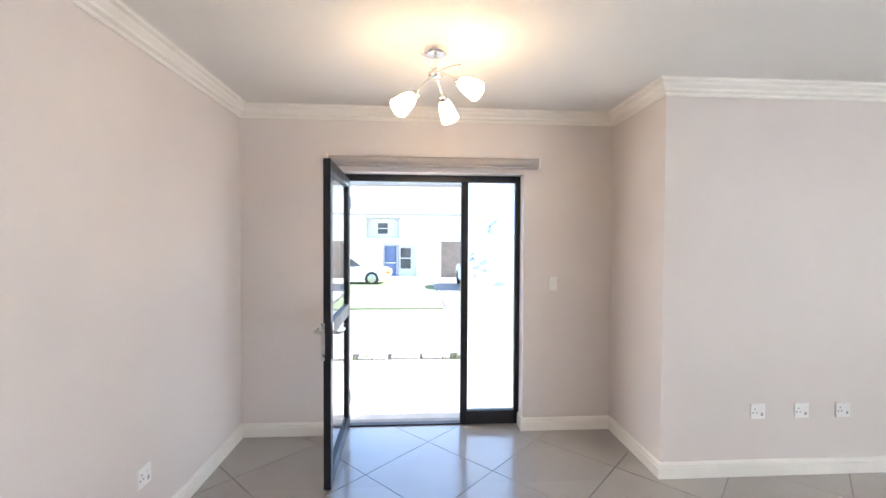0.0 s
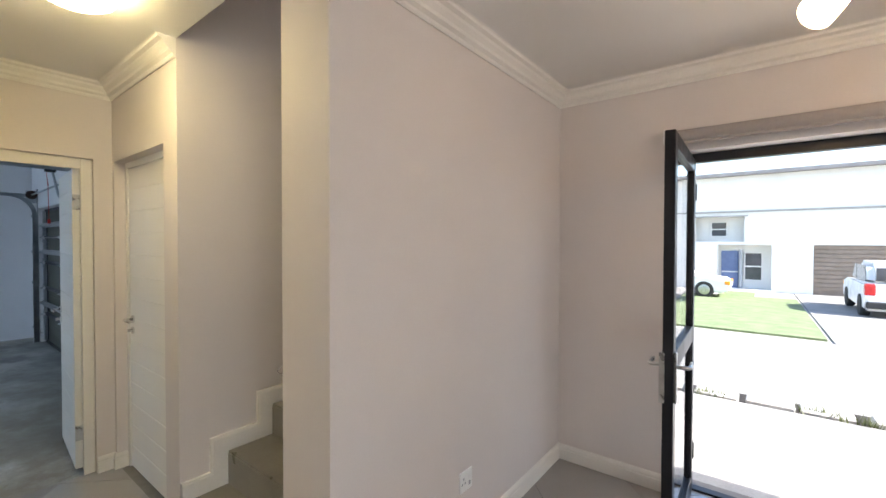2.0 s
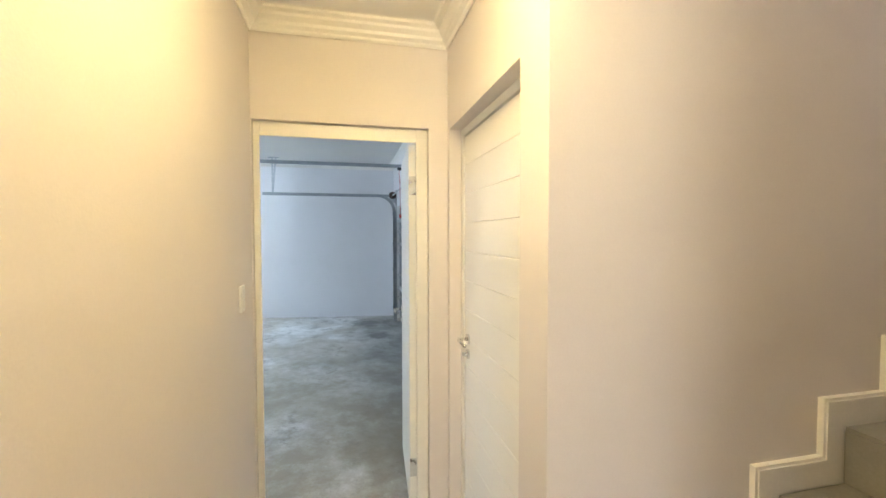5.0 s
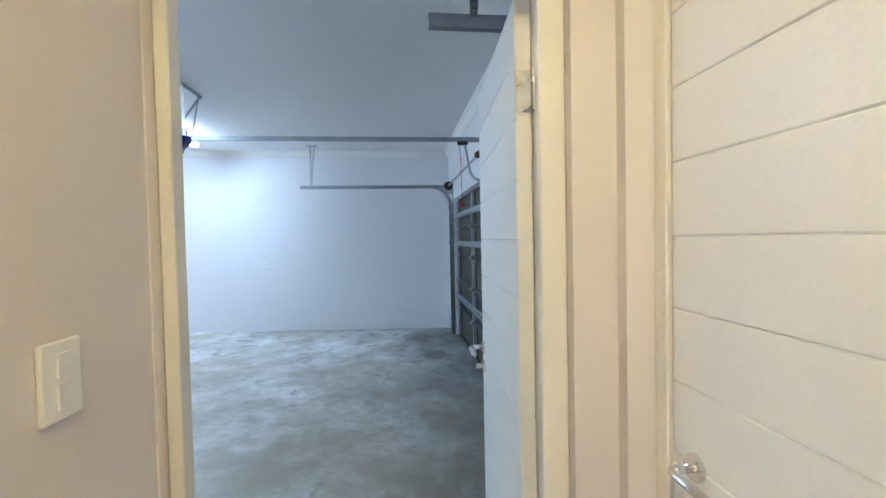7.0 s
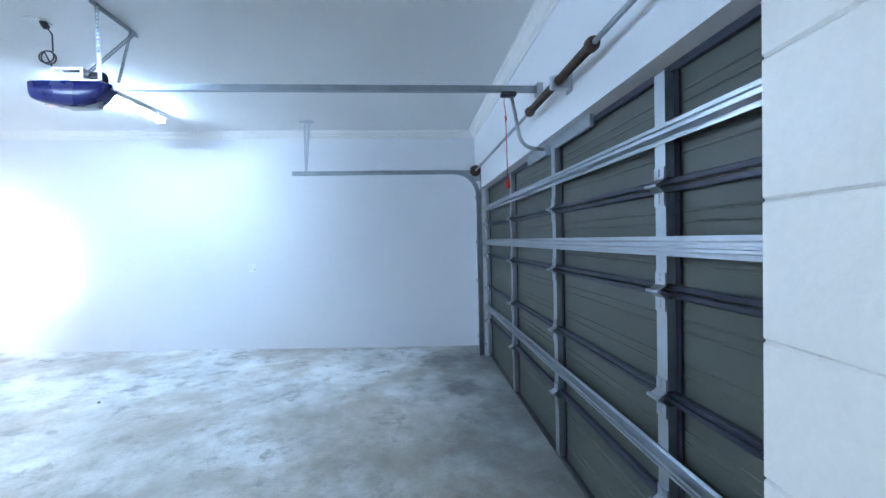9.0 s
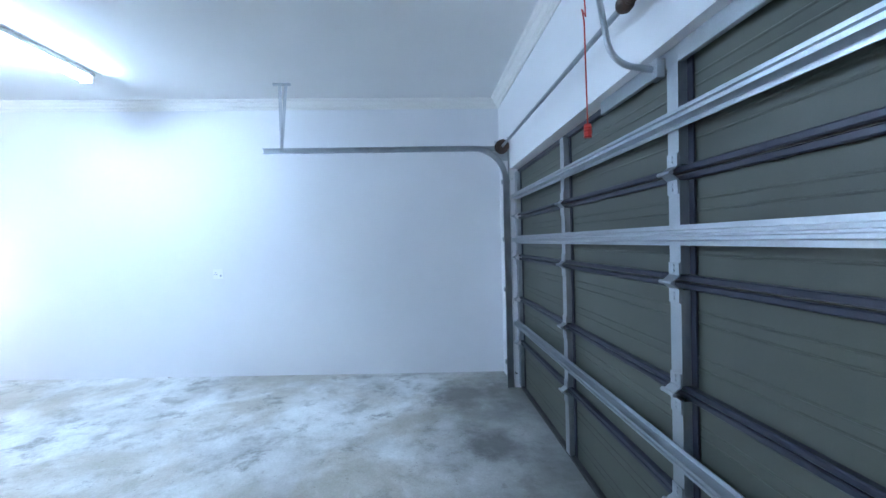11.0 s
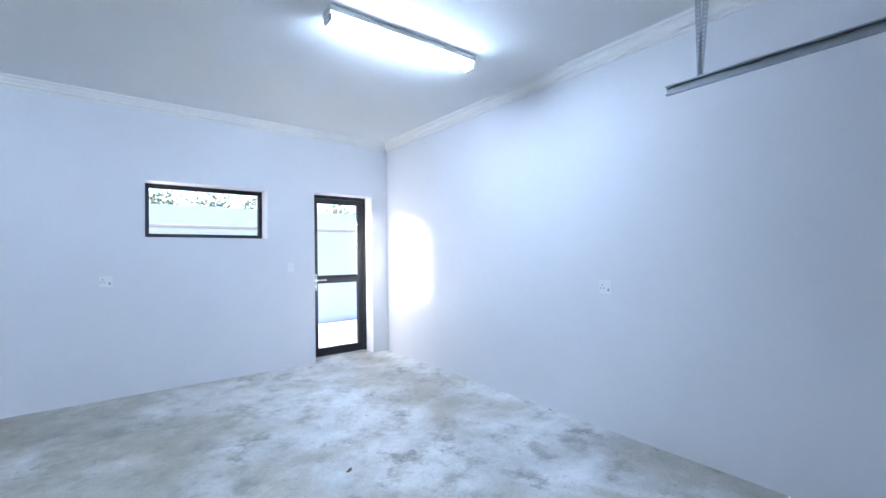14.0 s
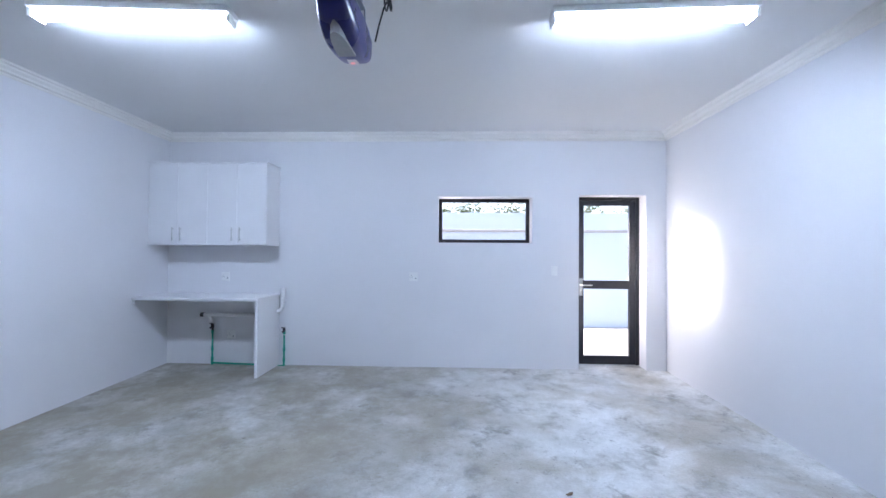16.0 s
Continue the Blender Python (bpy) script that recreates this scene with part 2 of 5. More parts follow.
CHIP = surface("plaster_flake", (0.3, 0.28, 0.25), (0.4, 0.38, 0.34), 40, 0.9)
GREENPIPE = surface("green_pipe", (0.0, 0.28, 0.18), (0.0, 0.34, 0.23), 10, 0.4)
BLINDM = surface("blind_fabric", (0.36, 0.335, 0.335), (0.39, 0.365, 0.36), 60, 0.8, 0, 0.05, 300)
MELA = surface("white_melamine", (0.76, 0.76, 0.77), (0.8, 0.8, 0.81), 2, 0.35, 0, 0.01, 150, 0.05, 0.015)
PVC = surface("white_pvc", (0.74, 0.74, 0.73), (0.8, 0.8, 0.79), 8, 0.35)
GLASS = clear_glass("clear_glass", (1, 1, 1), 0.0)
FROST = clear_glass("frosted_film", (0.93, 0.96, 0.98), 0.55)
DECAL = clear_glass("clear_cut_leaf", (0.5, 0.58, 0.69), 0.2)
SHADE = glowing("lit_frosted_shade", (1.0, 0.64, 0.33), SHADE_GLOW)
DOME = glowing("lit_dome", (1.0, 0.80, 0.40), DOME_GLOW)
TUBE = glowing("lit_tube_cover", (0.55, 0.74, 1.0), TUBE_GLOW)
DIGIT = glowing("red_digits", (1.0, 0.05, 0.03), 0.5)
PAVE = surface("street_paving", (0.19, 0.185, 0.18), (0.26, 0.25, 0.24), 1.2, 0.85, 0, 0.3, 40, 0.05, 0.12)
KERBM = surface("kerb_concrete", (0.29, 0.28, 0.265), (0.37, 0.36, 0.34), 3, 0.9, 0, 0.3, 60)
GRASS = surface("lawn_grass", (0.11, 0.15, 0.065), (0.16, 0.2, 0.1), 3, 0.9, 0, 0.6, 90, 0.03, 0.25)
SOIL = surface("ground_paving", (0.25, 0.24, 0.225), (0.32, 0.31, 0.29), 0.8, 0.9, 0, 0.3, 30, 0.04, 0.1)
PLASTER = surface("white_plaster", (0.68, 0.67, 0.64), (0.74, 0.73, 0.7), 0.8, 0.85, 0, 0.1, 80)
BROWN = surface("brown_roller_door", (0.2, 0.155, 0.12), (0.25, 0.195, 0.155), 3, 0.5)
ROOFM = surface("roof_sheet", (0.2, 0.19, 0.19), (0.26, 0.25, 0.25), 2, 0.6)
NAVY = surface("blue_grey_door", (0.10, 0.14, 0.27), (0.13, 0.18, 0.33), 3, 0.4)
DARKWIN = surface("dark_window_pane", (0.05, 0.055, 0.06), (0.09, 0.09, 0.1), 2, 0.08)
CARW = surface("white_car_paint", (0.7, 0.7, 0.7), (0.74, 0.74, 0.74), 3, 0.18)
TYRE = surface("tyre_rubber", (0.02, 0.02, 0.02), (0.03, 0.03, 0.03), 20, 0.85)
LAMPRED = surface("red_lens", (0.5, 0.02, 0.02), (0.6, 0.03, 0.03), 10, 0.2)
LAMPORANGE = surface("orange_lens", (0.7, 0.25, 0.03), (0.75, 0.3, 0.04), 10, 0.2)
LEAF = surface("foliage", (0.06, 0.085, 0.03), (0.13, 0.145, 0.055), 6, 0.7, 0, 0, 60, 0.05, 0.2)
BARK = surface("bark", (0.09, 0.07, 0.05), (0.15, 0.12, 0.09), 8, 0.9, 0, 0.5, 60)
YARDW = surface("yard_wall_paint", (0.44, 0.50, 0.56), (0.5, 0.56, 0.62), 0.9, 0.8, 0, 0.1, 60)


# == helpers for shapes ==
ORIGIN = Vector((0, 0, 0))    # where the plan of the space being built begins


def mesh_object(name, bm, mat, parent=None, smooth=False):
    bmesh.ops.recalc_face_normals(bm, faces=bm.faces)
    bmesh.ops.translate(bm, verts=bm.verts, vec=ORIGIN)
    d = bpy.data.meshes.new(name)
    bm.to_mesh(d)
    bm.free()
    if smooth:
        for p in d.polygons:
            p.use_smooth = True
    if mat:
        d.materials.append(mat)
    ob = new(name, d)
    if parent:
        ob.parent = parent
        ob.matrix_parent_inverse = parent.matrix_basis.inverted()
        if parent.parent:
            ob.matrix_parent_inverse = parent.matrix_basis.inverted() @ parent.matrix_parent_inverse.inverted() @ parent.parent.matrix_basis.inverted()
    return ob


def part(name, bm, mat, parent, label="", smooth=False):
    return tagged(mesh_object(name, bm, mat, parent, smooth), label)


def thing(name, label, category, place=(0, 0, 0), group="", kind=""):
    """The Empty of a thing, at its base. Its parts are given in world coordinates."""
    ob = new(name)
    ob.empty_display_size = 0.05
    ob.matrix_basis = Matrix.Translation(Vector(place) + ORIGIN)
    return tagged(ob, label, category, group, kind)


def box(bm, x0, x1, y0, y1, z0, z1):
    v = [bm.verts.new((x, y, z)) for z in (z0, z1) for y in (y0, y1) for x in (x0, x1)]
    for f in ((0, 2, 3, 1), (4, 5, 7, 6), (0, 1, 5, 4), (1, 3, 7, 5), (3, 2, 6, 7), (2, 0, 4, 6)):
        bm.faces.new([v[i] for i in f])
    return v


def boxes(*bs, bevel=0.0, seg=1):
    bm = bmesh.new()
    for b in bs:
        box(bm, *b)
    if bevel:
        bmesh.ops.bevel(bm, geom=list(bm.edges), offset=bevel, segments=seg, profile=0.5, affect="EDGES")
    return bm


def slab(name, x0, x1, y0, y1, z0, z1, mat, parent=None):
    return tagged(mesh_object(name, boxes((x0, x1, y0, y1, z0, z1)), mat, parent), kind="structure")


def rod(bm, a, b, r, seg=12, r2=None):
    """A capped round bar from a to b."""
    a, b = Vector(a), Vector(b)
    m = Matrix.Translation((a + b) / 2) @ (b - a).to_track_quat("Z", "Y").to_matrix().to_4x4()
    bmesh.ops.create_cone(bm, cap_ends=True, segments=seg, radius1=r, radius2=r if r2 is None else r2, depth=(b - a).length, matrix=m)


def pipe(bm, pts, r, seg=10):
    """A round tube along a line of points."""
    pts = [Vector(p) for p in pts]
    rings = []
    side = None
    for i, p in enumerate(pts):
        d = (pts[min(i + 1, len(pts) - 1)] - pts[max(i - 1, 0)]).normalized()
        if side is None:
            side = d.orthogonal().normalized()
        side = (side - d * side.dot(d)).normalized()
        up = d.cross(side)
        rings.append([bm.verts.new(p + r * (math.cos(2 * math.pi * k / seg) * side + math.sin(2 * math.pi * k / seg) * up)) for k in range(seg)])
    for a, b in zip(rings, rings[1:]):
        for k in range(seg):
            bm.faces.new([a[k], a[(k + 1) % seg], b[(k + 1) % seg], b[k]])
    bm.faces.new(rings[0][::-1])
    bm.faces.new(rings[-1])


def bend(a, corner, b, r=0.04, n=6):
    """Points from a to b by way of a rounded corner."""
    a, c, b = Vector(a), Vector(corner), Vector(b)
    p, q = c + (a - c).normalized() * r, c + (b - c).normalized() * r
    mid = [p.lerp(c, k / n).lerp(c.lerp(q, k / n), k / n) for k in range(n + 1)]
    return [a, *mid, b]


def lathe(bm, profile, m, seg=24):
    """Turns (radius, height) pairs about the z of m."""
    rings = []
    for r, h in profile:
        rings.append([bm.verts.new(m @ Vector((r * math.cos(2 * math.pi * k / seg), r * math.sin(2 * math.pi * k / seg), h))) for k in range(seg)])
    for a, b in zip(rings, rings[1:]):
        for k in range(seg):
            bm.faces.new([a[k], a[(k + 1) % seg], b[(k + 1) % seg], b[k]])
    for ring in (rings[0], rings[-1]):
        if (ring[0].co - ring[seg // 2].co).length > 1e-5:
            bm.faces.new(ring)
    bmesh.ops.remove_doubles(bm, verts=bm.verts, dist=1e-6)


def prism(bm, outline, axis, a0, a1):
    """Extrudes a flat outline (pairs of the other two axes, in order) along x, y or z."""
    def at(u, v, a):
        return {"x": (a, u, v), "y": (u, a, v), "z": (u, v, a)}[axis]
    lo = [bm.verts.new(at(u, v, a0)) for u, v in outline]
    hi = [bm.verts.new(at(u, v, a1)) for u, v in outline]
    n = len(outline)
    bm.faces.new(lo[::-1])
    bm.faces.new(hi)
    for i in range(n):
        bm.faces.new([lo[i], lo[(i + 1) % n], hi[(i + 1) % n], hi[i]])


def moulding(name, path, profile, z, mat, closed=False):
    """Sweeps (distance from the wall, height) pairs along a plan line, mitred, with the room on the line's left."""
    pts = [Vector((*p, 0)) for p in path]
    n = len(pts)
    bm = bmesh.new()
    rings = []
    for i, p in enumerate(pts):
        d_in = (p - pts[i - 1]).normalized() if (i or closed) else None
        d_out = (pts[(i + 1) % n] - p).normalized() if (i < n - 1 or closed) else None
        d_in, d_out = d_in or d_out, d_out or d_in
        na, nb = Vector((-d_in.y, d_in.x, 0)), Vector((-d_out.y, d_out.x, 0))
        mit = (na + nb) / (1 + na.dot(nb))
        rings.append([bm.verts.new((p.x + mit.x * d, p.y + mit.y * d, z + h)) for d, h in profile])
    pairs = list(zip(rings, rings[1:])) + ([(rings[-1], rings[0])] if closed else [])
    m = len(profile)
    for a, b in pairs:
        for k in range(m):
            bm.faces.new([a[k], b[k], b[(k + 1) % m], a[(k + 1) % m]])
    if not closed:
        bm.faces.new(rings[0])
        bm.faces.new(rings[-1][::-1])
    return tagged(mesh_object(name, bm, mat), kind="structure")


def wall(name, axis, a0, a1, u0, u1, z0, z1, openings, mat):
    """A wall along 'x' or 'y', from a0 to a1 through its thickness, with openings (u0, u1, z0, z1) through it."""
    us = sorted({u0, u1, *[o[i] for o in openings for i in (0, 1)]})
    zs = sorted({z0, z1, *[o[i] for o in openings for i in (2, 3)]})
    us, zs = [u for u in us if u0 <= u <= u1], [z for z in zs if z0 <= z <= z1]
    nu, nz = len(us) - 1, len(zs) - 1

    def solid(i, j):
        if not (0 <= i < nu and 0 <= j < nz):
            return False
        u, z = (us[i] + us[i + 1]) / 2, (zs[j] + zs[j + 1]) / 2
        return not any(o[0] < u < o[1] and o[2] < z < o[3] for o in openings)

    bm = bmesh.new()
    verts = {}

    def at(u, a, z):
        p = (u, a, z) if axis == "x" else (a, u, z)
        if p not in verts:
            verts[p] = bm.verts.new(p)
        return verts[p]

    for i in range(nu):
        for j in range(nz):
            if not solid(i, j):
                continue
            ua, ub, za, zb = us[i], us[i + 1], zs[j], zs[j + 1]
            for a in (a0, a1):
                bm.faces.new([at(ua, a, za), at(ub, a, za), at(ub, a, zb), at(ua, a, zb)])
            if not solid(i - 1, j):
                bm.faces.new([at(ua, a0, za), at(ua, a1, za), at(ua, a1, zb), at(ua, a0, zb)])
            if not solid(i + 1, j):
                bm.faces.new([at(ub, a0, za), at(ub, a1, za), at(ub, a1, zb), at(ub, a0, zb)])
            if not solid(i, j - 1):
                bm.faces.new([at(ua, a0, za), at(ub, a0, za), at(ub, a1, za), at(ua, a1, za)])
            if not solid(i, j + 1):
                bm.faces.new([at(ua, a0, zb), at(ub, a0, zb), at(ub, a1, zb), at(ua, a1, zb)])
    return tagged(mesh_object(name, bm, mat), kind="structure")


# == the plan, in metres ==
H = 2.576                                 # ceiling of the house
HG = 2.875                                # ceiling of the garage
FY = 3.208                                 # inner face of the front wall
LX, LW, LEND = -1.205, -1.495, 1.237      # wall beside the entrance: east face, west face, end
RX, RY = 1.752, 2.488                      # return wall and living-room wall
CN, CS = 1.213, 0.265                      # corridor's north and south faces
DX, DG = -3.535, -3.635                     # wall with the garage door leaf: corridor face, garage face
SX = -2.43                                # stair's west wall
GX = -0.27                                # the garage's plan is laid out from here
GE, GW, GS, GN = -3.365, -9.285, -4.52, 1.605  # garage faces
FLN, FLS = -0.055, 0.115                   # garage floor at its north and south walls

# == structure ==
wall("wall_front", "x", FY, FY + 0.28, LW, RX + 0.2, -0.3, 3.2, [(-0.45, 1.022, -0.3, 2.085)], PAINT)
wall("wall_entrance_side", "y", LW, LX, LEND, FY, -0.1, 5.2, [], PAINT)
wall("wall_return", "y", RX, RX + 0.2, RY + 0.2, FY, -0.1, 3.2, [], PAINT)
wall("wall_living", "x", RY, RY + 0.2, RX, 6.2, -0.1, 3.2, [], PAINT)
wall("wall_corridor_north", "x", CN, CN + 0.13, DX, SX, -0.1, H + 0.35, [(-3.50, -2.615, -0.1, 2.072)], PAINT)
wall("wall_stair_west", "y", SX - 0.13, SX, CN + 0.13, 4.6, -0.1, 5.2, [], PAINT)
wall("wall_stair_west_top", "y", SX - 0.13, SX, CN, CN + 0.13, H + 0.35, 5.2, [], PAINT)
wall("wall_stair_north", "x", 4.6, 4.8, SX - 0.13, LX, -0.1, 5.2, [], PAINT)
wall("wall_stair_east", "y", LW, LX, FY + 0.28, 4.6, -0.1, 5.2, [(3.8, 4.3, 3.7, 4.3)], PAINT)
wall("wall_stair_south", "x", CN - 0.14, LEND + 0.002, SX - 0.13, LX, H + 0.15, 5.2, [], PAINT)
wall("wall_closet", "x", CN + 0.9, CN + 1.0, DX - 0.1, SX - 0.13, -0.1, H + 0.35, [], PAINT)
wall("wall_corridor_south", "x", CS - 0.2, CS, DG, -1.3, -0.1, H + 0.35, [], PAINT)
wall("wall_corridor_end", "y", DG, DX, CS, CN + 1.0, -0.1, HG + 0.2, [(CS + 0.004, 1.113, -0.1, 2.08)], PAINT)
wall("wall_room_west", "y", -1.5, -1.3, -4.5, CS - 0.2, -0.1, H + 0.35, [], PAINT)
wall("wall_room_south", "x", -4.7, -4.5, -1.5, 6.2, -0.1, H + 0.35, [], PAINT)
wall("wall_room_east", "y", 6.0, 6.2, -4.5, RY, -0.1, H + 0.35, [(-4.0, -1.0, 0.05, 2.2)], PAINT)

slab("ceiling", DX, 6.2, CS - 0.2, CN, H, H + 0.15, CEIL)
slab("ceiling_room", -1.5, 6.2, -4.7, CS - 0.2, H, H + 0.15, CEIL)
slab("ceiling_entrance", LX - 0.1, 6.2, CN, FY + 0.28, H, H + 0.15, CEIL)
slab("ceiling_closet", DX, SX - 0.13, CN + 0.13, CN + 0.9, H + 0.01, H + 0.15, CEIL)
slab("ceiling_stair", SX - 0.13, LX, CN - 0.14, 4.8, 5.2, 5.35, CEIL)

floor = slab("floor", DX - 0.04, 6.2, -4.7, FY + 0.28, -0.2, -0.006, GROUT)

COVE = [(0, 0), (0, -0.092), (0.008, -0.095), (0.014, -0.086), (0.016, -0.076), (0.034, -0.066), (0.038, -0.052), (0.056, -0.034),
        (0.06, -0.022), (0.08, -0.014), (0.084, -0.004), (0.092, 0)]
SKIRT = [(0, 0), (0.016, 0), (0.016, 0.07), (0.0125, 0.074), (0.0155, 0.082), (0.013, 0.094), (0.006, 0.104), (0, 0.106)]
moulding("cornice_entrance", [(6.0, RY), (RX, RY), (RX, FY), (LX, FY), (LX, LEND), (LW, LEND)], COVE, H, TRIM)
moulding("cornice_corridor", [(SX, CN), (DX, CN), (DX, CS), (-1.3, CS)], COVE, H, TRIM)
moulding("baseboard_entrance", [(6.0, RY), (RX, RY), (RX, FY), (1.022, FY), (1.022, FY + 0.12)], SKIRT, 0, TRIM)
moulding("baseboard_side", [(-0.45, FY + 0.12), (-0.45, FY), (LX, FY), (LX, LEND), (LW, LEND)], SKIRT, 0, TRIM)
moulding("baseboard_corridor", [(-3.50, CN + 0.06), (-3.50, CN), (DX, CN), (DX, 1.117)], SKIRT, 0, TRIM)
moulding("baseboard_stair_corner", [(SX, CN + 0.02), (SX, CN), (-2.615, CN)], SKIRT, 0, TRIM)
moulding("baseboard_south", [(DX, CS), (-1.3, CS)], SKIRT, 0, TRIM)


# the garage
ORIGIN.x = GX
wall("wall_garage_south", "x", GS - 0.28, GS, GW - 0.25, GE + 0.25, -0.3, HG + 0.2,
     [(-9.055, -8.278, -0.3, 2.147), (-7.735, -6.627, 1.58, 2.125)], GPAINT)
wall("wall_garage_west", "y", GW - 0.25, GW, GS, GN + 0.25, -0.3, HG + 0.2, [], GPAINT)
wall("wall_garage_north", "x", GN, GN + 0.25, GW, DG + 0.1 - GX, -0.3, HG + 0.2, [(-8.785, -3.95, -0.3, 2.05)], GPAINT)
wall("wall_garage_east", "y", GE, GE + 0.25, GS, CS - 0.2, -0.3, HG + 0.2, [], GPAINT)
slab("ceiling_garage", GW - 0.25, GE + 0.25, GS - 0.28, GN + 0.25, HG, HG + 0.15, CEIL)
bm = bmesh.new()
prism(bm, [(GS - 0.28, -0.3), (GN + 0.3, -0.3), (GN + 0.3, FLN), (GS - 0.28, FLS)], "x", GW, DX - 0.04 - GX)
tagged(mesh_object("floor_garage", bm, CONC), "cloudy stained grey cement garage floor", "floor", kind="structure")
moulding("cornice_garage", [(GW, GN), (GW, GS), (GE, GS), (GE, GN)], COVE, HG, TRIM, closed=True)
ORIGIN.x = 0


# == stairs ==
RISE, GOING, FIRST = 0.184, 0.265, 1.191
stairs = thing("staircase", "tiled staircase with grey porcelain treads between walls", "staircase", (SX, FIRST, 0), kind="structure")
for n in range(1, 12):
    y, z = FIRST + GOING * (n - 1), RISE * n
    part("step", boxes((SX + 0.018, LW - 0.001, y + 0.004, y + GOING + 0.004, z - RISE - 0.02 if n > 1 else 0, z - 0.012)), STEPT, stairs)
    part("tread", boxes((SX + 0.018, (SX + LW) / 2 - 0.001, y - 0.002, y + GOING + 0.002, z - 0.012, z), ((SX + LW) / 2 + 0.001, LW - 0.001, y - 0.002, y + GOING + 0.002, z - 0.012, z)), STEPT, stairs)
    part("riser", boxes((SX + 0.018, LW - 0.001, y - 0.006, y + 0.004, z - RISE + 0.001, z - 0.013)), STEPT, stairs)


def stepped(off, rise_off, top):
    """Outline of the band that climbs the wall beside the steps, in y and z."""
    up, down = [], []
    for n in range(1, 12):
        y, z = FIRST + GOING * (n - 1), RISE * n
        ya = max(y - off, CN + 0.004)
        up += [(ya, z - RISE + rise_off), (ya, z + rise_off)]
    end = FIRST + GOING * 11 - off
    up.append((end, RISE * 11 + rise_off))
    up[0] = (up[0][0], 0.0)
    for n in range(11, 0, -1):
        y, z = FIRST + GOING * (n - 1), RISE * n
        ya = max(y - off + top, CN + 0.004 + top)
        down += [(ya, z + rise_off - top), (ya, z - RISE + rise_off - top)]
    down[-1] = (down[-1][0], 0.0)
    down.insert(0, (end, RISE * 11 + rise_off - top))
    return up + down


bm = bmesh.new()
prism(bm, stepped(0.093, 0.095, 0.156), "x", SX, SX + 0.012)
tagged(mesh_object("baseboard_stairs", bm, TRIM), kind="structure")
bm = bmesh.new()
prism(bm, stepped(0.097, 0.099, 0.03), "x", SX, SX + 0.019)
prism(bm, stepped(0.087, 0.089, 0.012), "x", SX, SX + 0.023)
tagged(mesh_object("trim_stairs", bm, TRIM), kind="structure")

handrail = thing("handrail", "round polished steel handrail fixed to the stair wall", "handrail", (-1.55, 1.27, 1.03))
bm = bmesh.new()
slope = RISE / GOING
pipe(bm, [(-1.55, 1.262, 1.02), (-1.55, 1.30, 1.045), (-1.55, 1.36, 1.09), (-1.55, 3.1, 1.09 + 1.74 * slope)], 0.021, 14)
part("rail", bm, CHROME, handrail, smooth=True)
for y in (1.75, 2.75):
    bm = bmesh.new()
    z = 1.09 + (y - 1.36) * slope
    pipe(bm, [(-1.55, y, z - 0.01), (-1.55, y, z - 0.06), (-1.52, y, z - 0.075), (LW, y, z - 0.075)], 0.007, 8)
    rod(bm, (LW - 0.006, y, z - 0.075), (LW, y, z - 0.075), 0.03)
    part("bracket", bm, STEEL, handrail, smooth=True)


# == doors ==
def lever(parent, x, y, z, out, along, mat=CHROME, plate=False):
    """A lever handle on a face at y, sticking out by the sign of out, its grip pointing along x by the sign of along."""
    bm = bmesh.new()
    if plate:
        box(bm, x - 0.02, x + 0.02, min(y, y + out * 0.008), max(y, y + out * 0.008), z - 0.13, z + 0.08)
        bmesh.ops.bevel(bm, geom=list(bm.edges), offset=0.003, segments=2, affect="EDGES")
    else:
        rod(bm, (x, y, z), (x, y + out * 0.009, z), 0.026, 24)
        rod(bm, (x, y, z - 0.075), (x, y + out * 0.009, z - 0.075), 0.024, 24)
    h = part("handle", bm, mat, parent, "chrome lever handle with keyhole rose")
    bm = bmesh.new()
    pipe(bm, bend((x, y, z), (x, y + out * 0.055, z), (x + along * 0.12, y + out * 0.055, z), 0.02) , 0.009, 10)
    part("lever", bm, mat, h, smooth=True)
    bm = bmesh.new()
    rod(bm, (x, y, z - 0.075), (x, y + out * 0.016, z - 0.075), 0.009, 12)
    box(bm, x - 0.0012, x + 0.0012, min(y, y + out * 0.034), max(y, y + out * 0.034), z - 0.085, z - 0.065)
    part("keyhole", bm, STEEL, h)
    return h


def board_leaf(parent, x0, x1, y0, y1, z0, z1, count, along="x"):
    """A white leaf of horizontal boards with V joints, in a plain margin."""
    leaf = part("door_leaf", boxes((x0, x1, y0 + 0.006, y1 - 0.006, z0, z1)), DOORW, parent)
    pitch = (z1 - z0) / count
    for k in range(count):
        part("board", boxes((x0 + 0.001, x1 - 0.001, y0, y1, z0 + k * pitch + 0.0001, z0 + (k + 1) * pitch - 0.0001), bevel=0.0031), DOORW, leaf)
    return leaf


# closet door in the corridor
closet = thing("door_1", "closed white boarded closet door in a plastered recess", "door", (-3.0, CN + 0.09, 0), kind="structure")
part("door_frame", boxes((-3.50, -3.46, CN + 0.062, CN + 0.125, 0, 2.072), (-2.655, -2.615, CN + 0.062, CN + 0.125, 0, 2.072), (-3.46, -2.655, CN + 0.062, CN + 0.125, 2.032, 2.072), bevel=0.003), DOORW, closet)
leaf = board_leaf(closet, -3.457, -2.658, CN + 0.07, CN + 0.11, 0.008, 2.029, 14)
lever(leaf, -3.39, CN + 0.07, 1.02, -1, 1)

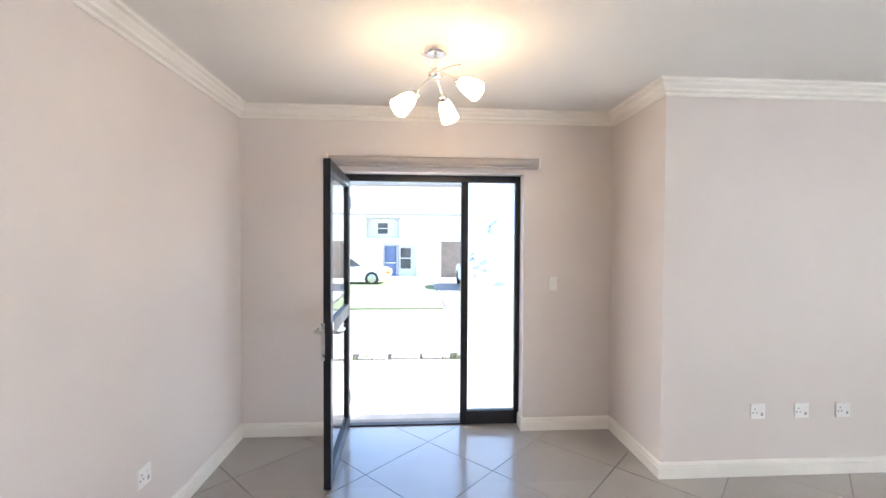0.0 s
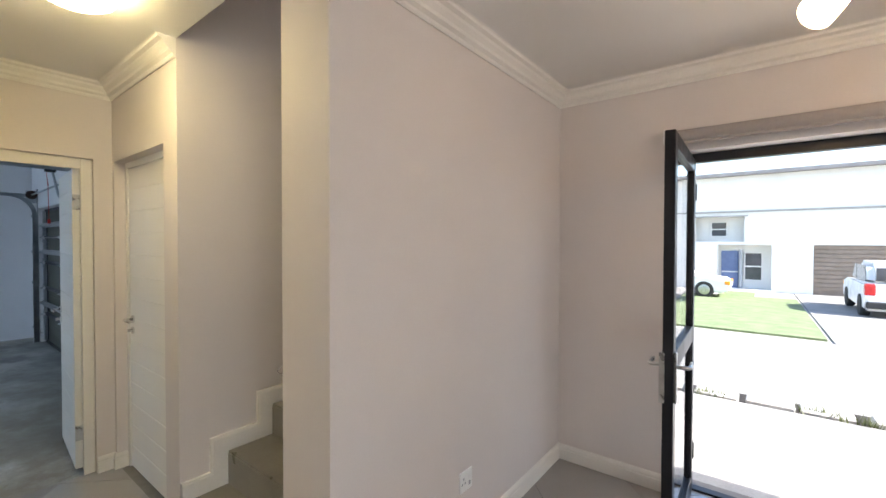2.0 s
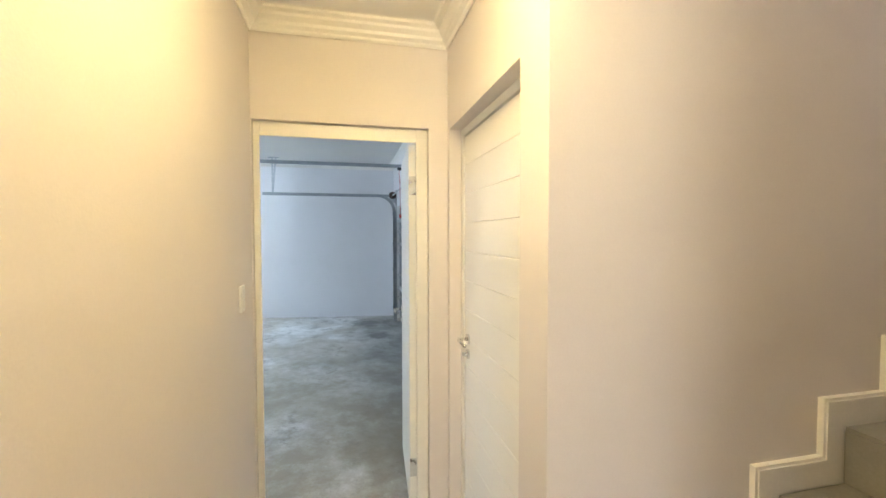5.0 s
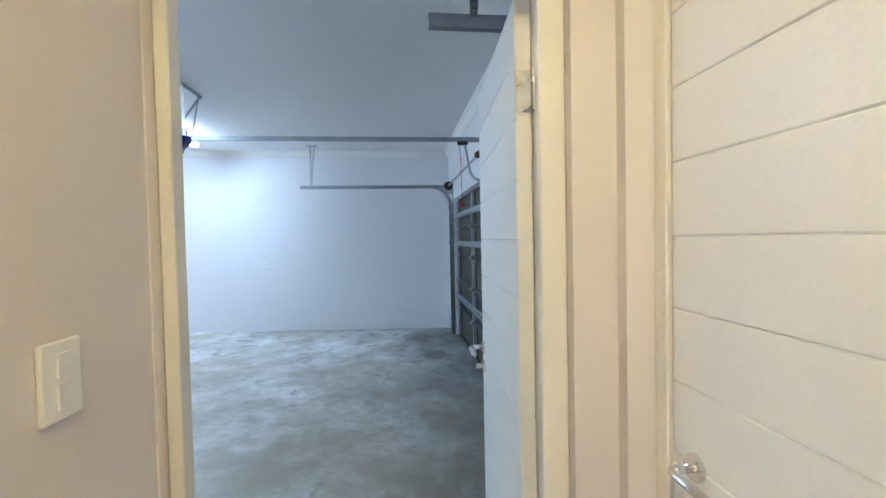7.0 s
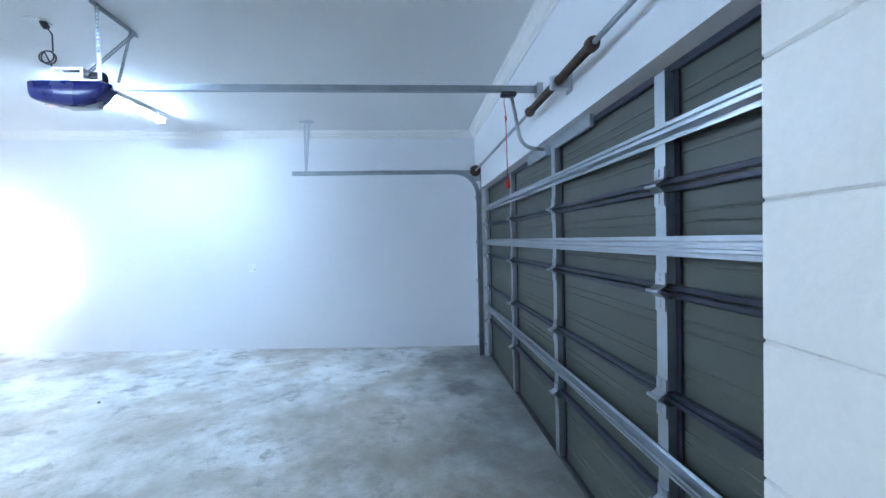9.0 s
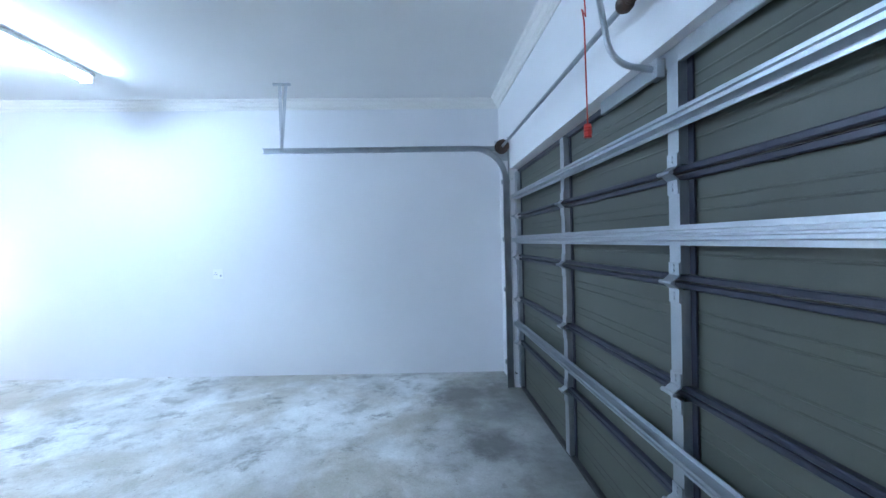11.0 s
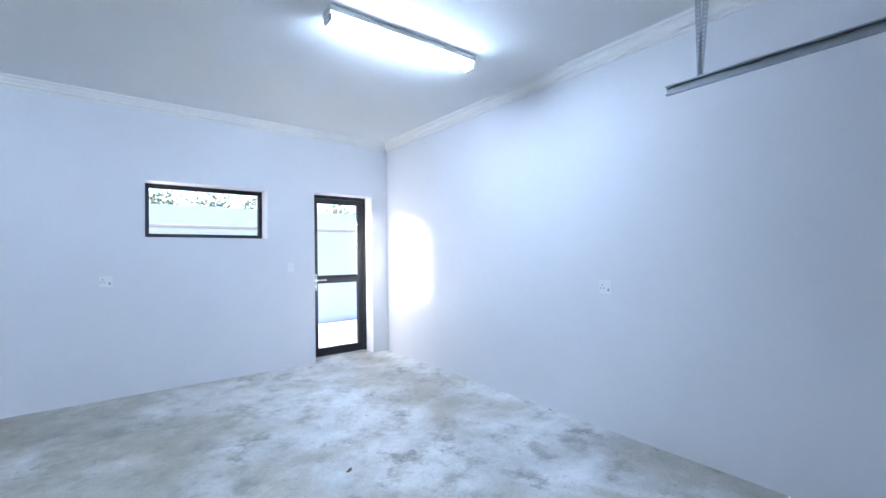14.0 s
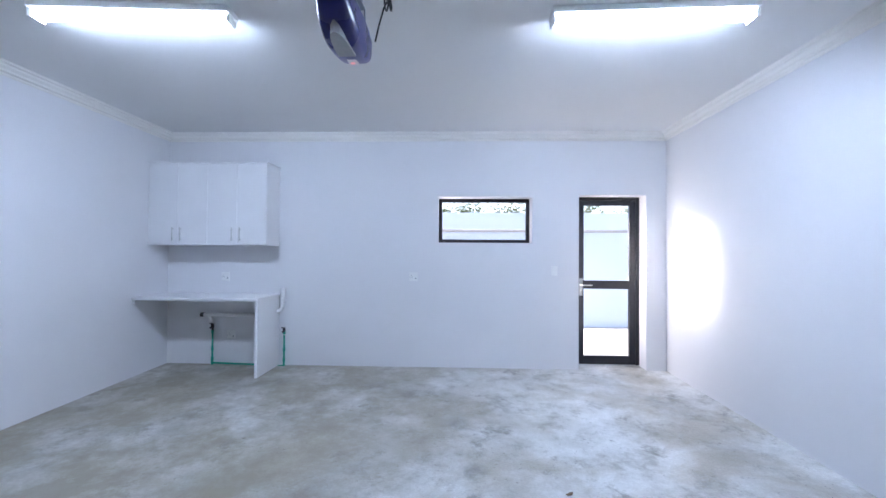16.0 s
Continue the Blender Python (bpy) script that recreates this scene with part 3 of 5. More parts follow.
# door to the garage, its leaf standing open inside the garage
gdoor = thing("door_2", "white boarded door standing open into the garage", "door", (DX, 0.68, 0), kind="structure")
JL, JR = 0.284, 1.067
part("door_frame", boxes((DG - 0.006, DX - 0.045, CS + 0.005, JL, 0, 2.079), (DG - 0.032, DX - 0.045, JR, 1.112, 0, 2.079), (DG - 0.006, DX - 0.045, JL, JR, 2.024, 2.079), bevel=0.004), DOORW, gdoor, "cream painted steel door frame")
part("door_stop", boxes((DX - 0.045, DX - 0.03, CS + 0.005, JL + 0.014, 0, 2.079), (DX - 0.045, DX - 0.03, JR - 0.014, 1.112, 0, 2.079), (DX - 0.045, DX - 0.03, JL + 0.014, JR - 0.014, 2.010, 2.079), bevel=0.003), DOORW, gdoor)
leaf = board_leaf(gdoor, DG - 0.70, DG - 0.012, 1.024, 1.064, 0.024, 2.02, 14)
lever(leaf, DG - 0.645, 1.024, 1.025, -1, 1)
lever(leaf, DG - 0.645, 1.064, 1.025, 1, 1)
for z in (0.26, 1.80):
    bm = boxes((DG - 0.0118, DG - 0.009, 1.026, 1.062, z - 0.05, z + 0.05), bevel=0.0008)
    rod(bm, (DG - 0.004, 1.068, z - 0.05), (DG - 0.004, 1.068, z + 0.05), 0.006)
    for dz in (-0.032, 0, 0.032):
        rod(bm, (DG - 0.009, 1.044, z + dz), (DG - 0.0075, 1.044, z + dz), 0.005, 10)
    part("hinge", bm, STEEL, leaf, "satin steel butt hinge")
PIVOT = Matrix.Translation((DG - 0.006, 1.068, 0))
leaf.matrix_basis = PIVOT @ Matrix.Rotation(radians(-4.2), 4, "Z") @ PIVOT.inverted()

# entrance door: frame, frosted sidelight and a leaf standing open
Y0, Y1 = 3.335, 3.395
front = thing("door_3", "black aluminium entrance door standing open beside a frosted sidelight", "door", (0.28, Y0, 0), kind="structure")
part("door_frame", boxes((-0.45, -0.395, Y0, Y1, 0, 2.085), (0.982, 1.022, Y0, Y1, 0, 2.085), (-0.395, 0.982, Y0, Y1, 2.03, 2.085), (-0.395, 0.526, Y0, Y1, -0.005, 0.012), bevel=0.003), BLACK, front)
part("mullion", boxes((0.526, 0.584, Y0 - 0.004, Y1 + 0.004, 0.0, 2.03), bevel=0.003), BLACK, front)
part("bottom_rail", boxes((0.584, 0.982, Y0, Y1, 0.0, 0.115), bevel=0.003), BLACK, front)
pane = part("sidelight_pane", boxes((0.584, 0.982, 3.362, 3.368, 0.115, 2.03)), FROST, front, "frosted sidelight pane with leaf pattern")
pane.visible_shadow = False


def leaf_shape(x, z, length, width, turn):
    """A pointed leaf cut, lying in the plane of the pane."""
    bm = bmesh.new()
    out = []
    for k in range(9):
        u = k / 8
        out.append((u * length, width * math.sin(math.pi * u) ** 0.8))
    out += [(u, -w) for u, w in out[-2:0:-1]]
    c, s = math.cos(turn), math.sin(turn)
    prism(bm, [(x + u * c - w * s, z + u * s + w * c) for u, w in out], "y", 3.3605, 3.3615)
    return bm


for x, z, ln, w, a in ((0.62, 1.31, 0.075, 0.016, 0.3), (0.60, 1.36, 0.06, 0.014, 1.2), (0.65, 1.37, 0.05, 0.012, 2.2), (0.68, 1.345, 0.085, 0.022, 0.45), (0.70, 1.30, 0.06, 0.014, -0.2),
                       (0.63, 1.27, 0.06, 0.012, -1.0), (0.80, 1.175, 0.10, 0.024, 0.1), (0.60, 1.42, 0.06, 0.012, 0.5), (0.76, 1.66, 0.11, 0.014, 0.7), (0.77, 1.62, 0.06, 0.02, 1.7), (0.74, 1.63, 0.07, 0.012, -0.5)):
    o = part("leaf_pattern", leaf_shape(x, z, ln, w, a), DECAL, pane)
    o.visible_shadow = False

LXA, LXB = -0.435, -0.39
YA, YB = 2.462, 3.345
leaf = part("door_leaf", boxes((LXA, LXB, YA, YA + 0.075, 0.006, 2.045), (LXA, LXB, YB - 0.075, YB, 0.006, 2.045), (LXA, LXB, YA + 0.075, YB - 0.075, 1.97, 2.045),
                               (LXA, LXB, YA + 0.075, YB - 0.075, 0.94, 1.035), (LXA, LXB, YA + 0.075, YB - 0.075, 0.006, 0.11), bevel=0.003), BLACK, front)
for z0, z1 in ((0.11, 0.94), (1.035, 1.97)):
    p = part("pane", boxes((-0.4155, -0.4095, YA + 0.075, YB - 0.075, z0, z1)), GLASS, leaf)
    p.visible_shadow = False
    part("glazing_bead", boxes((LXA + 0.008, LXB - 0.008, YA + 0.075, YA + 0.085, z0, z1), (LXA + 0.008, LXB - 0.008, YB - 0.085, YB - 0.075, z0, z1)), BLACK, leaf)
for side, x in ((-1, LXA), (1, LXB)):
    bm = boxes((min(x, x + side * 0.01), max(x, x + side * 0.01), YA + 0.02, YA + 0.055, 0.81, 1.04), bevel=0.003)
    h = part("handle", bm, STEEL, leaf, "satin steel lever on a long plate")
    bm = bmesh.new()
    pipe(bm, bend((x, YA + 0.037, 0.975), (x + side * 0.06, YA + 0.037, 0.975), (x + side * 0.06, YA + 0.15, 0.975), 0.02), 0.009, 10)
    part("lever", bm, STEEL, h, smooth=True)
HINGE = Matrix.Translation((-0.412, YB, 0))
leaf.matrix_basis = HINGE @ Matrix.Rotation(radians(1.6), 4, "Z") @ HINGE.inverted()
bm = boxes((-0.424, -0.401, YA - 0.002, YA, 0.81, 1.04))
part("lock_plate", bm, STEEL, leaf)
for z in (0.25, 1.85):
    bm = bmesh.new()
    rod(bm, (-0.392, YB + 0.004, z - 0.05), (-0.392, YB + 0.004, z + 0.05), 0.009)
    part("hinge", bm, BLACK, leaf)

blind = thing("roller_blind", "rolled-up grey roller blind above the entrance door", "blind", (0.3, 3.15, 2.16))
bm = bmesh.new()
rod(bm, (-0.52, 3.152, 2.162), (1.115, 3.152, 2.162), 0.036, 28)
part("roll", bm, BLINDM, blind, smooth=False)
for x in (-0.534, 1.117):
    part("end_bracket", boxes((x, x + 0.012, 3.12, FY, 2.125, 2.205), bevel=0.002), PLASTIC, blind)
part("bottom_bar", boxes((-0.515, 1.11, 3.118, 3.13, 2.112, 2.128), bevel=0.003), BLINDM, blind)


# == switches and sockets ==
def wall_plate(name, label, category, place, out, wide, high, rockers, group):
    """A plate on a wall; out: the way that it faces."""
    m = Matrix.Translation(Vector(place) + ORIGIN) @ Vector(out).to_track_quat("Z", "Y").to_matrix().to_4x4()
    ob = tagged(new(name), label, category, group)
    ob.empty_display_size = 0.03
    ob.matrix_basis = m

    def piece(n, bm, mat, lab=""):
        d = bpy.data.meshes.new(n)
        bmesh.ops.recalc_face_normals(bm, faces=bm.faces)
        bm.to_mesh(d)
        bm.free()
        d.materials.append(mat)
        o = tagged(new(n, d), lab)
        o.parent = ob
    piece("plate", boxes((-wide / 2, wide / 2, -high / 2, high / 2, 0, 0.009), bevel=0.003, seg=2), PLASTIC)
    for u, v, w, h, mat in rockers:
        piece("rocker" if mat is PLASTIC else "socket_hole", boxes((u - w / 2, u + w / 2, v - h / 2, v + h / 2, 0.009, 0.012 if mat is PLASTIC else 0.0097)), mat)
    return ob


def socket(place, out):
    holes = [(u + a, 0.002 + b, 0.009, 0.009, GREYP) for u in (-0.024,) for a, b in ((-0.012, -0.01), (0.012, -0.01), (0, 0.014))]
    wall_plate("wall_socket", "white plastic power socket on a plain wall", "socket", place, out, 0.1, 0.1, holes + [(0.026, 0.016, 0.016, 0.026, PLASTIC), (0.026, -0.02, 0.016, 0.02, GREYP)], "wall sockets")


def switch(place, out, n=1):
    wall_plate("light_switch", "white plastic light switch on a plain wall", "switch", place, out, 0.07, 0.11, [(0, 0.022 * (2 * k - n + 1), 0.022, 0.034, PLASTIC) for k in range(n)], "light switches")


for place, out in (((LX, 2.04, 0.365), (1, 0, 0)), ((2.414, RY, 0.43), (0, -1, 0)), ((2.72, RY, 0.43), (0, -1, 0)), ((3.015, RY, 0.43), (0, -1, 0))):
    socket(place, out)
switch((1.262, FY, 1.2), (0, -1, 0))
switch((-3.31, CS, 1.27), (0, 1, 0), 2)
ORIGIN.x = GX
for place, out in (((-4.075, GS, 1.158), (0, 1, 0)), ((-4.155, GS, 0.465), (0, 1, 0)), ((-6.34, GS, 1.173), (0, 1, 0)), ((GW, -1.365, 1.1), (1, 0, 0))):
    socket(place, out)
switch((-7.995, GS, 1.256), (0, 1, 0))
ORIGIN.x = 0


# == lamps ==
lamp = thing("ceiling_lamp", "chrome three-arm ceiling lamp with lit frosted glass shades", "lamp", (0.255, 2.15, H))
bm = bmesh.new()
lathe(bm, [(0.0, -0.032), (0.05, -0.032), (0.06, -0.026), (0.063, -0.012), (0.063, 0.0)], Matrix.Translation((0.255, 2.15, H)), 32)
part("ceiling_rose", bm, CHROME, lamp, smooth=False)
bm = bmesh.new()
rod(bm, (0.255, 2.15, H - 0.03), (0.255, 2.15, H - 0.115), 0.009, 14)
part("stem", bm, CHROME, lamp, smooth=False)
bm = bmesh.new()
lathe(bm, [(0.0, -0.022), (0.03, -0.02), (0.04, -0.008), (0.04, 0.006), (0.028, 0.02), (0.0, 0.022)], Matrix.Translation((0.255, 2.15, H - 0.132)), 28)
part("hub", bm, CHROME, lamp, smooth=True)
HUB = Vector((0.255, 2.15, H - 0.132))
for tip, tail in ((Vector((0.14, 2.07, 2.30)), Vector((0.395, 2.21, 2.525))), (Vector((0.30, 2.22, 2.335)), Vector((0.175, 2.08, 2.52))), (Vector((0.375, 2.06, 2.375)), Vector((0.235, 2.26, 2.47)))):
    d = (tip - HUB).normalized()
    aim = Vector((d.x, d.y, -0.62 if tip.z < 2.41 else -0.42)).normalized()
    neck = tip - aim * 0.01
    bm = bmesh.new()
    pts = []
    for k in range(15):
        u = k / 14
        a = tail.lerp(HUB + Vector((0, 0, 0.045)), u)
        b = (HUB + Vector((0, 0, 0.045))).lerp(neck, u)
        pts.append(a.lerp(b, u))
    pipe(bm, pts, 0.0045, 8)
    arm = part("arm", bm, CHROME, lamp, smooth=True)
    m = Matrix.Translation(tip) @ aim.to_track_quat("Z", "Y").to_matrix().to_4x4()
    bm = bmesh.new()
    lathe(bm, [(0.0, -0.03), (0.012, -0.03), (0.021, -0.022), (0.024, -0.01), (0.024, 0.012), (0.02, 0.014)], m, 20)
    part("lamp_holder", bm, CHROME, arm, "chrome lamp holder", smooth=True)
    bm = bmesh.new()
    lathe(bm, [(0.018, 0.008), (0.027, 0.014), (0.036, 0.034), (0.043, 0.065), (0.048, 0.1), (0.0515, 0.127), (0.0485, 0.128), (0.045, 0.1), (0.039, 0.065), (0.032, 0.036), (0.018, 0.018)], m, 28)
    part("shade", bm, SHADE, arm, "lit frosted glass tulip shade", smooth=True)

dome = thing("ceiling_lamp", "round lit dome lamp on the corridor ceiling", "lamp", (-2.23, 0.78, H))
bm = bmesh.new()
lathe(bm, [(0.0, -0.012), (0.15, -0.012), (0.158, -0.006), (0.158, 0)], Matrix.Translation((-2.23, 0.78, H)), 40)
part("base_plate", bm, PLASTIC, dome)
bm = bmesh.new()
lathe(bm, [(0.145, -0.012), (0.147, -0.03), (0.13, -0.058), (0.095, -0.078), (0.05, -0.088), (0.0, -0.09)], Matrix.Translation((-2.23, 0.78, H)), 40)
part("diffuser", bm, DOME, dome, "lit opal glass dome", smooth=True)


def tube_light(x0, x1, ya, yb, inner):
    t = thing("tube_light", "white fluorescent batten with a lit clear cover", "lamp", ((x0 + x1) / 2, (ya + yb) / 2, HG), "garage tube lights")
    m = (x1 - x0) / 2
    turn = Matrix.Translation(((x0 + x1) / 2, (ya + yb) / 2, HG)) @ Matrix.Rotation(math.atan2(yb - ya, x1 - x0), 4, "Z")

    def put(n, bm, mat, lab="", smooth=False):
        bmesh.ops.transform(bm, matrix=turn, verts=bm.verts)
        part(n, bm, mat, t, lab, smooth)
    put("batten", boxes((-m, m, -0.066, 0.066, -0.04, 0), bevel=0.004), PLASTIC)
    bow = [(0.047 * math.cos(a), -0.041 + 0.046 * math.sin(a)) for a in [math.pi + k * math.pi / 12 for k in range(13)]]
    for s in (-1, 1):
        bm = bmesh.new()
        if s == inner:
            box(bm, min(s * m, s * (m - 0.02)), max(s * m, s * (m - 0.02)), -0.05, 0.05, -0.092, -0.041)
            bmesh.ops.bevel(bm, geom=list(bm.edges), offset=0.006, segments=2, affect="EDGES")
        else:
            # outer cap, added to hold back light from the cover's end
            box(bm, min(s * m, s * (m - 0.018)), max(s * m, s * (m - 0.018)), -0.049, 0.049, -0.089, -0.041)
        put("end_cap", bm, PLASTIC)
    bm = bmesh.new()
    prism(bm, bow, "x", -m + 0.02, m - 0.02)
    put("tube_cover", bm, TUBE, "glowing acrylic tube cover")


ORIGIN.x = GX
tube_light(-8.55, -7.4, -2.03, -2.07, 1)
tube_light(-5.51, -4.37, -2.02, -1.94, -1)


# == garage door ==
ST = [-8.74, -7.47, -6.31, -5.15, -4.0]
gd = thing("garage_door", "olive steel sectional garage door with galvanised stiles and struts", "garage door", (-6.385, GN, FLN))
PY = GN + 0.09                           # inner face of the skins
JOINT = [FLN + 0.012, 0.395, 0.808, 1.207, 1.597, 2.042]
for z0, z1 in zip(JOINT, JOINT[1:]):
    bm = bmesh.new()
    out = [(PY + 0.03, z0 + 0.002), (PY, z0 + 0.002)]
    n = 2
    for k in range(n):
        zc = z0 + (z1 - z0) * (k + 0.75) / (n + 0.5)
        for off in (-0.02, 0.02):
            out += [(PY, zc + off - 0.005), (PY - 0.0025, zc + off - 0.002), (PY - 0.0025, zc + off + 0.002), (PY, zc + off + 0.005)]
    out += [(PY, z1 - 0.002), (PY + 0.03, z1 - 0.002)]
    prism(bm, out, "x", ST[0] - 0.02, ST[-1] + 0.02)
    part("panel", bm, OLIVE, gd)
for z in JOINT[1:-1]:
    bm = boxes((ST[0] - 0.02, ST[-1] + 0.02, PY - 0.024, PY - 0.0, z - 0.026, z - 0.004), (ST[0] - 0.02, ST[-1] + 0.02, PY - 0.03, PY - 0.0, z + 0.004, z + 0.026), bevel=0.004)
    part("section_rail", bm, DARKRAILSHADE, gd, "dark painted section rail")
part("bottom_seal", boxes((ST[0] - 0.02, ST[-1] + 0.02, PY - 0.03, PY + 0.02, FLN - 0.004, FLN + 0.03), bevel=0.006), BLACKP, gd, "black rubber bottom seal")
part("top_rail", boxes((ST[0] - 0.02, ST[-1] + 0.02, PY - 0.022, PY, 2.005, 2.037), bevel=0.003), DARKRAILSHADE, gd)
part("reinforcing_plate", boxes((-6.9, -5.75, PY - 0.045, PY - 0.0225, 1.985, 2.05), bevel=0.003), GALV, gd)
for i, x in enumerate(ST):
    w = 0.032
    for z0, z1 in zip(JOINT, JOINT[1:]):
        bm = boxes((x - w, x + w, PY - 0.046, PY - 0.04, z0 + 0.03, z1 - 0.028), (x - w, x - w + 0.004, PY - 0.04, PY, z0 + 0.03, z1 - 0.028), (x + w - 0.004, x + w, PY - 0.04, PY, z0 + 0.03, z1 - 0.028))
        part("stile", bm, GALV, gd)
        # added dark strip that paints the shadow beside the stile
        part("stile_shadow_strip", boxes((x + w, x + w + 0.028, PY - 0.012, PY - 0.0055, z0 + 0.03, z1 - 0.028)), DARKRAILSHADE, gd)
    for z in JOINT[1:-1]:
        bm = bmesh.new()
        prism(bm, [(PY - 0.047, z - 0.075), (PY - 0.052, z - 0.075), (PY - 0.052, z - 0.025), (PY - 0.085, z), (PY - 0.052, z + 0.025), (PY - 0.052, z + 0.07), (PY - 0.047, z + 0.07), (PY - 0.047, z + 0.022), (PY - 0.078, z), (PY - 0.047, z - 0.022)], "x", x - 0.03, x + 0.03)
        rod(bm, (x - 0.038, PY - 0.08, z), (x + 0.038, PY - 0.08, z), 0.008)
        for dz in (-0.058, -0.04, 0.04, 0.058):
            rod(bm, (x, PY - 0.056, z + dz), (x, PY - 0.05, z + dz), 0.006, 8)
        part("hinge", bm, GALV, gd, "pressed galvanised hinge")
for z in (1.785, 1.375, 0.578):
    bm = bmesh.new()
    h = 0.036
    prism(bm, [(PY - 0.05, z - h), (PY - 0.054, z - h), (PY - 0.054, z - 0.02), (PY - 0.09, z - 0.015), (PY - 0.09, z - 0.006), (PY - 0.081, z - 0.003), (PY - 0.081, z + 0.003), (PY - 0.09, z + 0.006), (PY - 0.09, z + 0.015), (PY - 0.054, z + 0.02), (PY - 0.054, z + h), (PY - 0.05, z + h), (PY - 0.05, z + 0.018), (PY - 0.076, z + 0.011), (PY - 0.076, z - 0.011), (PY - 0.05, z - 0.018)], "x", ST[0] - 0.03, ST[-1] + 0.03)
    part("strut", bm, GALV, gd, "galvanised horizontal strut")
for x, s in ((ST[0], -1), (ST[-1], 1)):
    for z in (0.1, *JOINT[1:-1], 1.95):
        bm = bmesh.new()
        rod(bm, (x, PY - 0.075, z), (x + s * 0.10, PY - 0.075, z), 0.006, 8)
        rod(bm, (x + s * 0.085, PY - 0.075, z), (x + s * 0.105, PY - 0.075, z), 0.022, 16)
        part("roller", bm, STEEL, gd)


def channel(bm, pts, width=0.05, deep=0.028, face=1):
    """A rolled track of C section along points in the y-z plane."""
    t = 0.003
    sec = [(-width / 2, 0), (width / 2, 0), (width / 2, deep), (width / 2 - 0.008, deep), (width / 2 - 0.008, deep - t), (width / 2 - t, deep - t), (width / 2 - t, t), (-width / 2 + t, t), (-width / 2 + t, deep - t), (-width / 2 + 0.008, deep - t), (-width / 2 + 0.008, deep), (-width / 2, deep)]
    rings = []
    for i, p in enumerate(pts):
        d = (Vector(pts[min(i + 1, len(pts) - 1)]) - Vector(pts[max(i - 1, 0)])).normalized()
        nrm = Vector((0, -d.z, d.y))
        rings.append([bm.verts.new(Vector(p) + nrm * a + Vector((face * b, 0, 0))) for a, b in sec])
    k = len(sec)
    for a, b in zip(rings, rings[1:]):
        for j in range(k):
            bm.faces.new([a[j], b[j], b[(j + 1) % k], a[(j + 1) % k]])
    bm.faces.new(rings[0])
    bm.faces.new(rings[-1][::-1])


for x, s, ye in ((-8.80, 1, -0.69), (-3.93, -1, 0.87)):
    tr = thing("door_track", "galvanised garage door track hung from the ceiling", "track", (x, 1.562, FLN), "garage door tracks")
    yv, zh, r = 1.562, 2.248, 0.3
    pts = [(x, yv, FLN), (x, yv, zh - r)] + [(x, yv - r + r * math.cos(a), zh - r + r * math.sin(a)) for a in [k * math.pi / 20 for k in range(1, 10)]] + [(x, yv - r, zh), (x, ye, zh)]
    bm = bmesh.new()
    channel(bm, pts, face=s)
    part("track", bm, SHADEDSTEEL, tr)
    part("wall_angle", boxes((x - s * 0.012, x - s * 0.008, yv + 0.03, GN, FLN, 2.36) if s > 0 else (x + 0.008, x + 0.012, yv + 0.03, GN, FLN, 2.36)), SHADEDSTEEL, tr)
    part("top_bar", boxes((min(x, x - s * 0.004), max(x, x - s * 0.004), yv - 0.32, GN, zh - 0.022, zh + 0.026), bevel=0.001), SHADEDSTEEL, tr, "perforated galvanised bar")
    for z in (0.2, 0.9, 1.38, 1.93):
        part("track_clip", boxes((x - s * 0.02, x + s * 0.006, yv - 0.035, yv + 0.07, z - 0.02, z + 0.02) if s > 0 else (x - 0.006, x + 0.02, yv - 0.035, yv + 0.07, z - 0.02, z + 0.02)), SHADEDSTEEL, tr)
    for dx, dy in ((0.0, 0.0), (0.0, 0.055)):
        bm = bmesh.new()
        z0, z1 = zh + 0.01, HG - 0.012
        n = 26
        for k in range(n):
            za, zb = z0 + (z1 - z0) * k / n, z0 + (z1 - z0) * (k + 1) / n
            hole = (zb - za) * 0.3
            ya = ye + 0.165 + dy * (k + 0.5) / n
            box(bm, x - 0.002, x + 0.001, ya - 0.014, ya - 0.005, za, zb)
            box(bm, x - 0.002, x + 0.001, ya + 0.005, ya + 0.014, za, zb)
            box(bm, x - 0.002, x + 0.001, ya - 0.005, ya + 0.005, za + hole, zb)
        part("hanger", bm, GALV, tr, "perforated galvanised hanger strap")
    part("ceiling_angle", boxes((x - 0.016, x + 0.016, ye + 0.105, ye + 0.265, HG - 0.016, HG)), GALV, tr)

shaft = thing("spring_shaft", "steel torsion shaft with a brown spring above the garage door", "shaft", (-6.385, 1.532, 2.26))
bm = bmesh.new()
rod(bm, (-8.845, 1.532, 2.26), (-3.9, 1.532, 2.26), 0.0125, 14)
part("shaft", bm, SHADEDSTEEL, shaft)
for xa, xb in ((-6.40, -5.925), (-5.875, -5.47)):
    bm = bmesh.new()
    turns = 44
    lathe(bm, [(0.024 if k % 2 else 0.0212, (xb - xa) * k / (2 * turns)) for k in range(2 * turns + 1)], Matrix.Translation((xa, 1.532, 2.26)) @ Matrix.Rotation(radians(90), 4, "Y"), 18)
    part("spring", bm, RUST, shaft, "oily brown torsion spring")
for x in (-6.41, -5.455):
    bm = bmesh.new()
    lathe(bm, [(0.013, -0.03), (0.024, -0.03), (0.033, -0.012), (0.033, 0.012), (0.026, 0.03), (0.013, 0.03)], Matrix.Translation((x, 1.532, 2.26)) @ Matrix.Rotation(radians(90), 4, "Y"), 20)
    part("winding_cone", bm, RUST, shaft)
bm = boxes((-5.914, -5.886, 1.495, GN, 2.222, 2.298), (-5.94, -5.86, GN - 0.006, GN, 2.205, 2.315), bevel=0.006)
